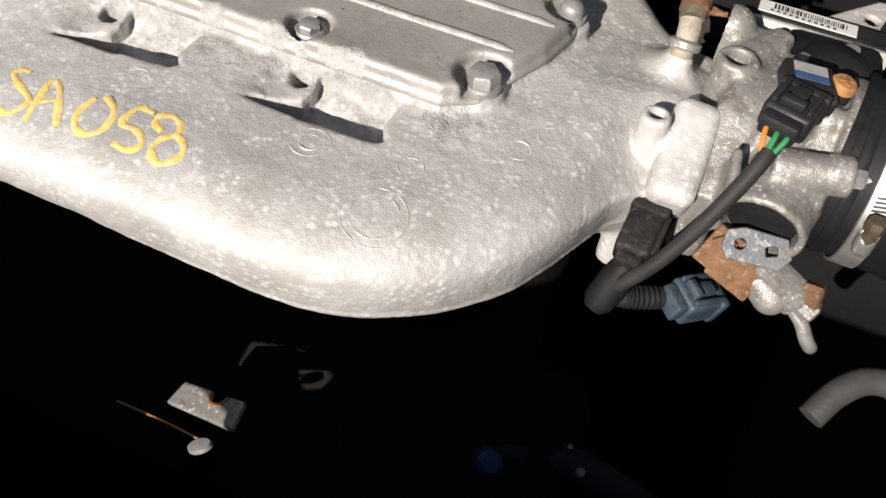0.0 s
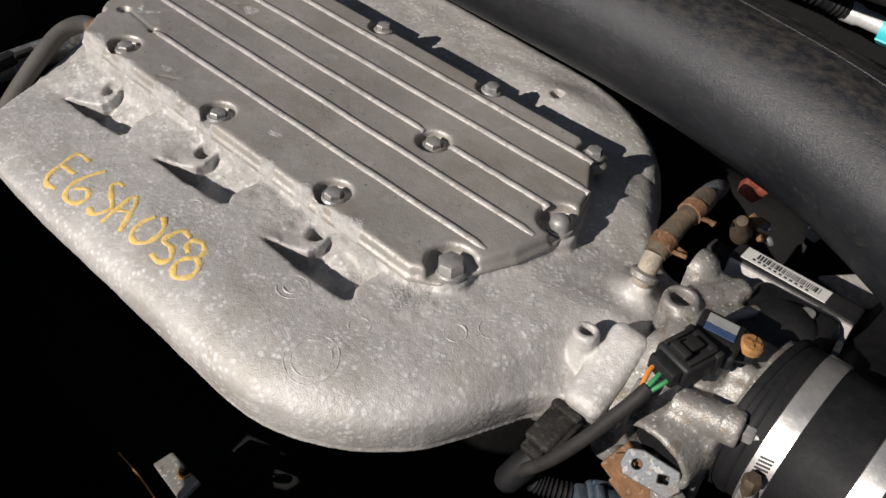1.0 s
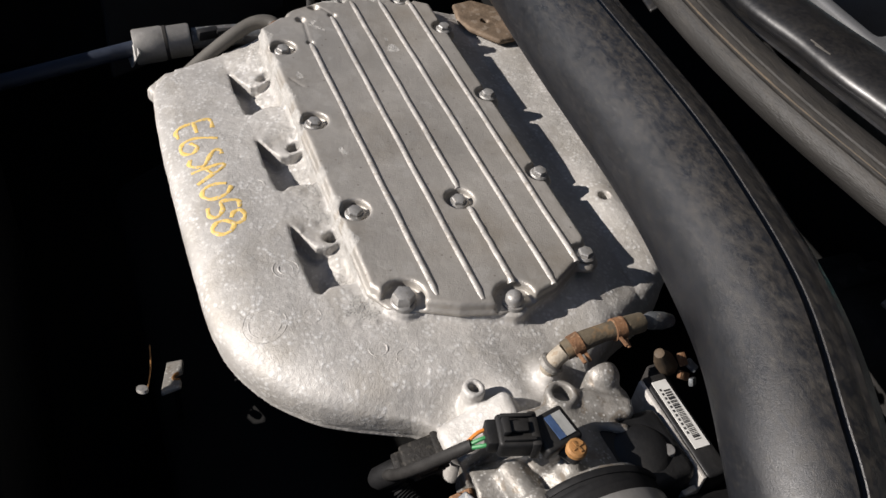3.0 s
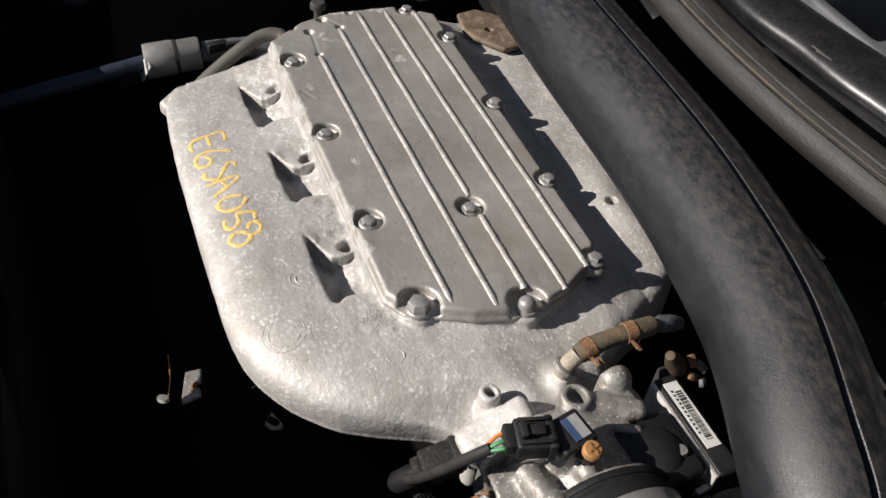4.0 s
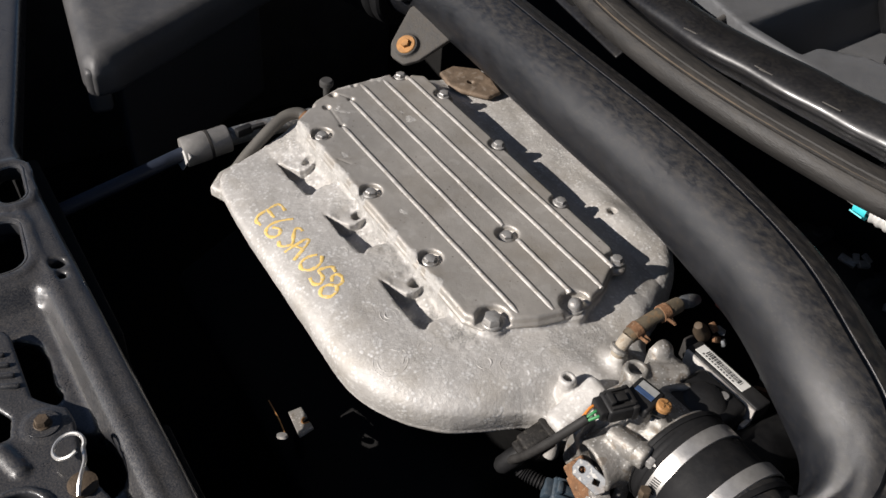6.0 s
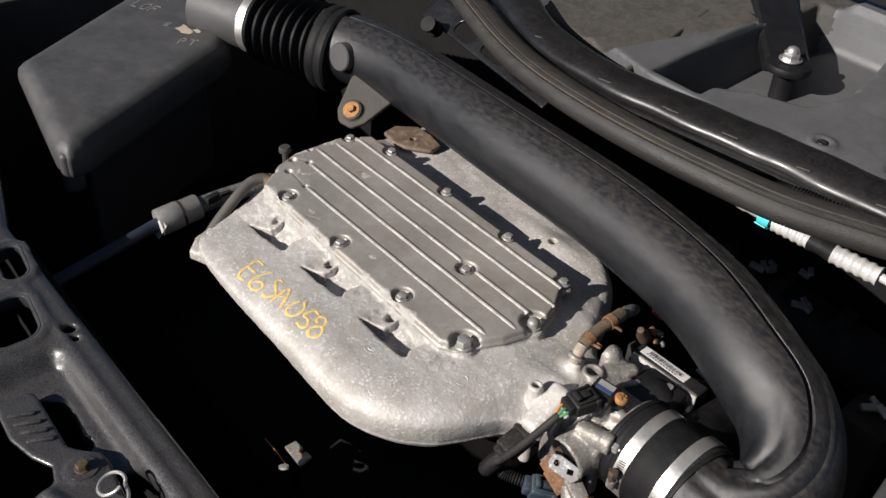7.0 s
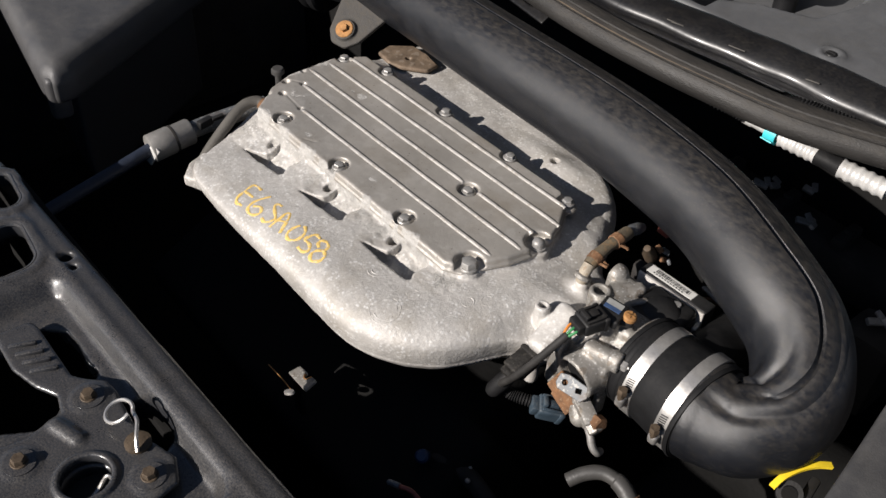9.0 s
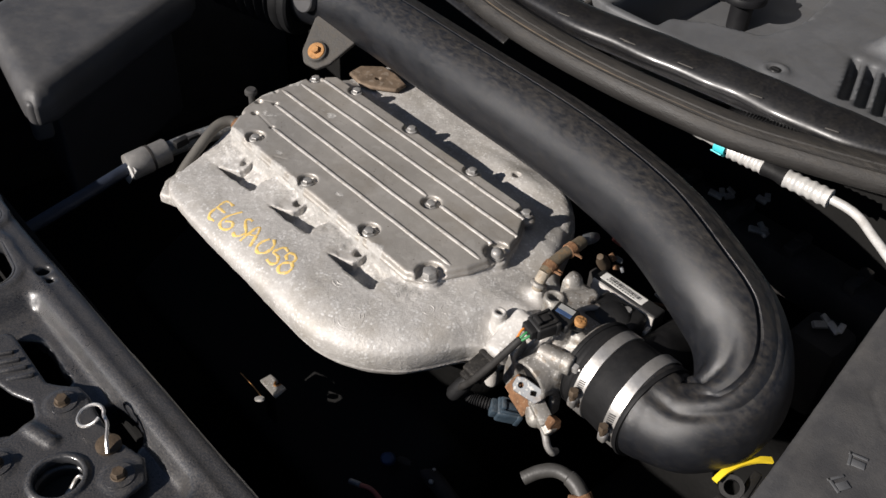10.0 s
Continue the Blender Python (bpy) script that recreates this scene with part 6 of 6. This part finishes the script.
low_me = mesh_from_field(lambda X, Y, Z: f_cut(f_extrude(f_poly(X, Y, [(-0.0215, -0.0050), (-0.0190, 0.0055), (0.0200, 0.0060), (0.0220, -0.0058)]) - 0.0006, Z, -0.0016, 0.0016, 0.0005), f_cyl(X, Y, Z, (0.0055, 0.0068, -0.01), (0.0055, 0.0068, 0.01), 0.0062), 0.0003), (-0.026, -0.010, -0.004), (0.026, 0.010, 0.004), 0.0007, "tongue")
low_me.materials.append(M_TB)
LOW_X = Vector((0.0387, -0.0075, 0.0193)).normalized()
LOW_N = LOW_X.cross(Vector((0.0025, 0.0100, 0.0035))).normalized()
LOWM = Matrix.Translation((0.0170, -0.1257, 0.6858)) @ Matrix((LOW_X, LOW_N.cross(LOW_X), LOW_N)).transposed().to_4x4()
ob = link_part("tongue", low_me)
ob.matrix_basis = LOWM
under(low, ob)
rim = bm_sweep([(0.0055 + 0.0060 * math.cos(a), 0.0068 + 0.0060 * math.sin(a), 0.0012) for a in np.linspace(math.pi * 1.15, math.pi * 1.95, 14)], lambda i, s: [(0.0010 * math.cos(k * 1.047), 0.0012 * math.sin(k * 1.047)) for k in range(6)])
rim.transform(LOWM)
under(low, part("rust_rim", rim, M_YELLOW_ZINC, None, "orange rust round the hole"))
ob = part("foot", bm_box((0.014, 0.004, 0.256), pose(0.006, -0.1235, 0.548), 0.001), M_BAY_SHADE)
under(low, ob)
ob = part("fixing_tab", bm_lathe([(0, 0), (0.006, 0), (0.0055, 0.002), (0, 0.0025)], 14), M_BOLT)
ob.matrix_basis = pose(0.0285, -0.1465, 0.6920, -10, -25, 20) @ Matrix.Diagonal((0.95, 0.62, 1, 1))
tagged(ob, "small pale metal tab low in the dark bay", "metal tab")
ob = part("thin_wire", bm_tube([(-0.0229, -0.1361, 0.6749), (0.002, -0.1385, 0.6815), (0.026, -0.1430, 0.6905)], 0.00055, 6, 6), M_YELLOW_ZINC)
tagged(ob, "thin rusty wire low in the dark bay", "wire")
ob = part("blue_cap", bm_lathe([(0, 0), (0.006, 0), (0.0065, 0.002), (0.006, 0.012), (0.004, 0.014), (0, 0.014)], 20, pose(0.132, -0.080, 0.655, 30, 20, 0)), material("blue_plastic", (0.010, 0.030, 0.085), 0.5, 0, 0.1, 80, bump=0.05))
tagged(ob, "blue plastic cap down in the shaded bay", "cap")
lead = thing("red_lead", "short red lead with pale end in the shaded bay", "wire", at=(0.19, -0.155, 0.745))
under(lead, part("red_part", bm_tube([(0.190, -0.156, 0.750), (0.198, -0.152, 0.750), (0.207, -0.150, 0.745)], 0.0018, 6, 10), M_RED))
under(lead, part("pale_end", bm_tube([(0.180, -0.158, 0.746), (0.186, -0.157, 0.749), (0.190, -0.156, 0.750)], 0.0022, 6, 10), M_GREY_STEEL))
under(lead, part("lead_cable", bm_tube([(0.206, -0.1502, 0.7455), (0.222, -0.150, 0.72), (0.24, -0.155, 0.60), (0.25, -0.16, 0.41)], 0.002, 8, 8), M_RUBBER))
for px, py, pz in ((0.165, -0.055, 0.652), (0.174, -0.066, 0.654)):
    ob = part("bright_stud", bm_lathe([(0, 0), (0.0022, 0), (0.0022, 0.003), (0.0012, 0.004), (0, 0.004)], 12, pose(px, py, pz, 30, 10, 0)), M_BOLT)
    tagged(ob, "small bright stud end in the shaded bay", "stud", "studs in the bay")
tagged(part("loom_support", bm_tube([(0.09, -0.06, 0.60), (0.13, -0.07, 0.645), (0.165, -0.06, 0.648), (0.20, -0.06, 0.64), (0.25, -0.05, 0.60)], 0.008, 8, 14), M_ENGINE), "black loom support low beside the throttle", "bracket")
for px, py, pz, sx, rz in ((0.141, 0.362, 0.752, 0.016, 20), (0.152, 0.371, 0.752, 0.012, 70), (0.178, 0.394, 0.752, 0.012, 10), (0.200, 0.354, 0.745, 0.016, 40), (0.208, 0.360, 0.742, 0.010, 100), (0.322, 0.276, 0.752, 0.018, 60), (0.332, 0.281, 0.752, 0.014, -20)):
    ob = part("metal_fitting", bm_join(bm_box((sx, 0.007, 0.005), None, 0.0012), bm_box((0.006, 0.010, 0.003), pose(sx * 0.3, 0.005, 0.002, 0, 0, 30), 0.0008)), M_BOLT)
    ob.matrix_basis = pose(px, py, pz, 25, 10, rz)
    tagged(ob, "pale metal fitting in the shade below the cowl", "fitting", "fittings below the cowl")
rear = thing("rear_bracket", "black bracket carrying fittings below the cowl", "bracket", at=(0.22, 0.37, 0.69))
under(rear, part("bar", bm_box((0.30, 0.05, 0.05), pose(0.22, 0.37, 0.715), 0.01, 2), M_ENGINE))
for k in range(4):
    under(rear, part("lug", bm_join(bm_box((0.014, 0.04, 0.016), pose(0.10 + 0.07 * k, 0.37, 0.742), 0.004, 2), bm_lathe([(0, 0), (0.005, 0), (0.0045, 0.004), (0, 0.005)], 12, pose(0.10 + 0.07 * k, 0.37, 0.749))), M_ENGINE))
tagged(part("fender_bracket", bm_box((0.05, 0.05, 0.09), pose(0.327, 0.28, 0.70), 0.01, 2), M_ENGINE), "black bracket beside the fuse box", "bracket")
# baffle added in the dark to block stray sun beside the hanger
shroud = thing("fan_shroud", "added black baffle behind the radiator support, shaping the sunbeam on the hanger", "fan shroud", at=(0.0, -0.243, 0.41))
under(shroud, part("frame", bm_box((0.60, 0.030, 0.312), pose(0.0, -0.243, 0.566), 0.004, 2), M_BAY_SHADE))
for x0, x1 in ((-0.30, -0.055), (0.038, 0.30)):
    under(shroud, part("upper_lip", bm_box((x1 - x0, 0.026, 0.062), pose((x0 + x1) / 2, -0.244, 0.745), 0.003, 2), M_BAY_SHADE))
# outline follows the hanger tongue and tab along the sun's direction
BEAM_GAP = [(-0.0235, 0.7365), (-0.0245, 0.7510), (0.0200, 0.7625), (0.0215, 0.7540), (0.0190, 0.7430), (0.0120, 0.7395), (0.0060, 0.7440), (0.0045, 0.7475)]
under(shroud, field_part("slotted_lip", lambda X, Y, Z: np.maximum(f_box(X, Y, Z, pose(-0.0085, -0.243, 0.745), (0.097, 0.004, 0.062), 0.0005), -f_poly(X, Z, BEAM_GAP)), (-0.062, -0.247, 0.710), (0.045, -0.239, 0.780), 0.0012, M_ENGINE))
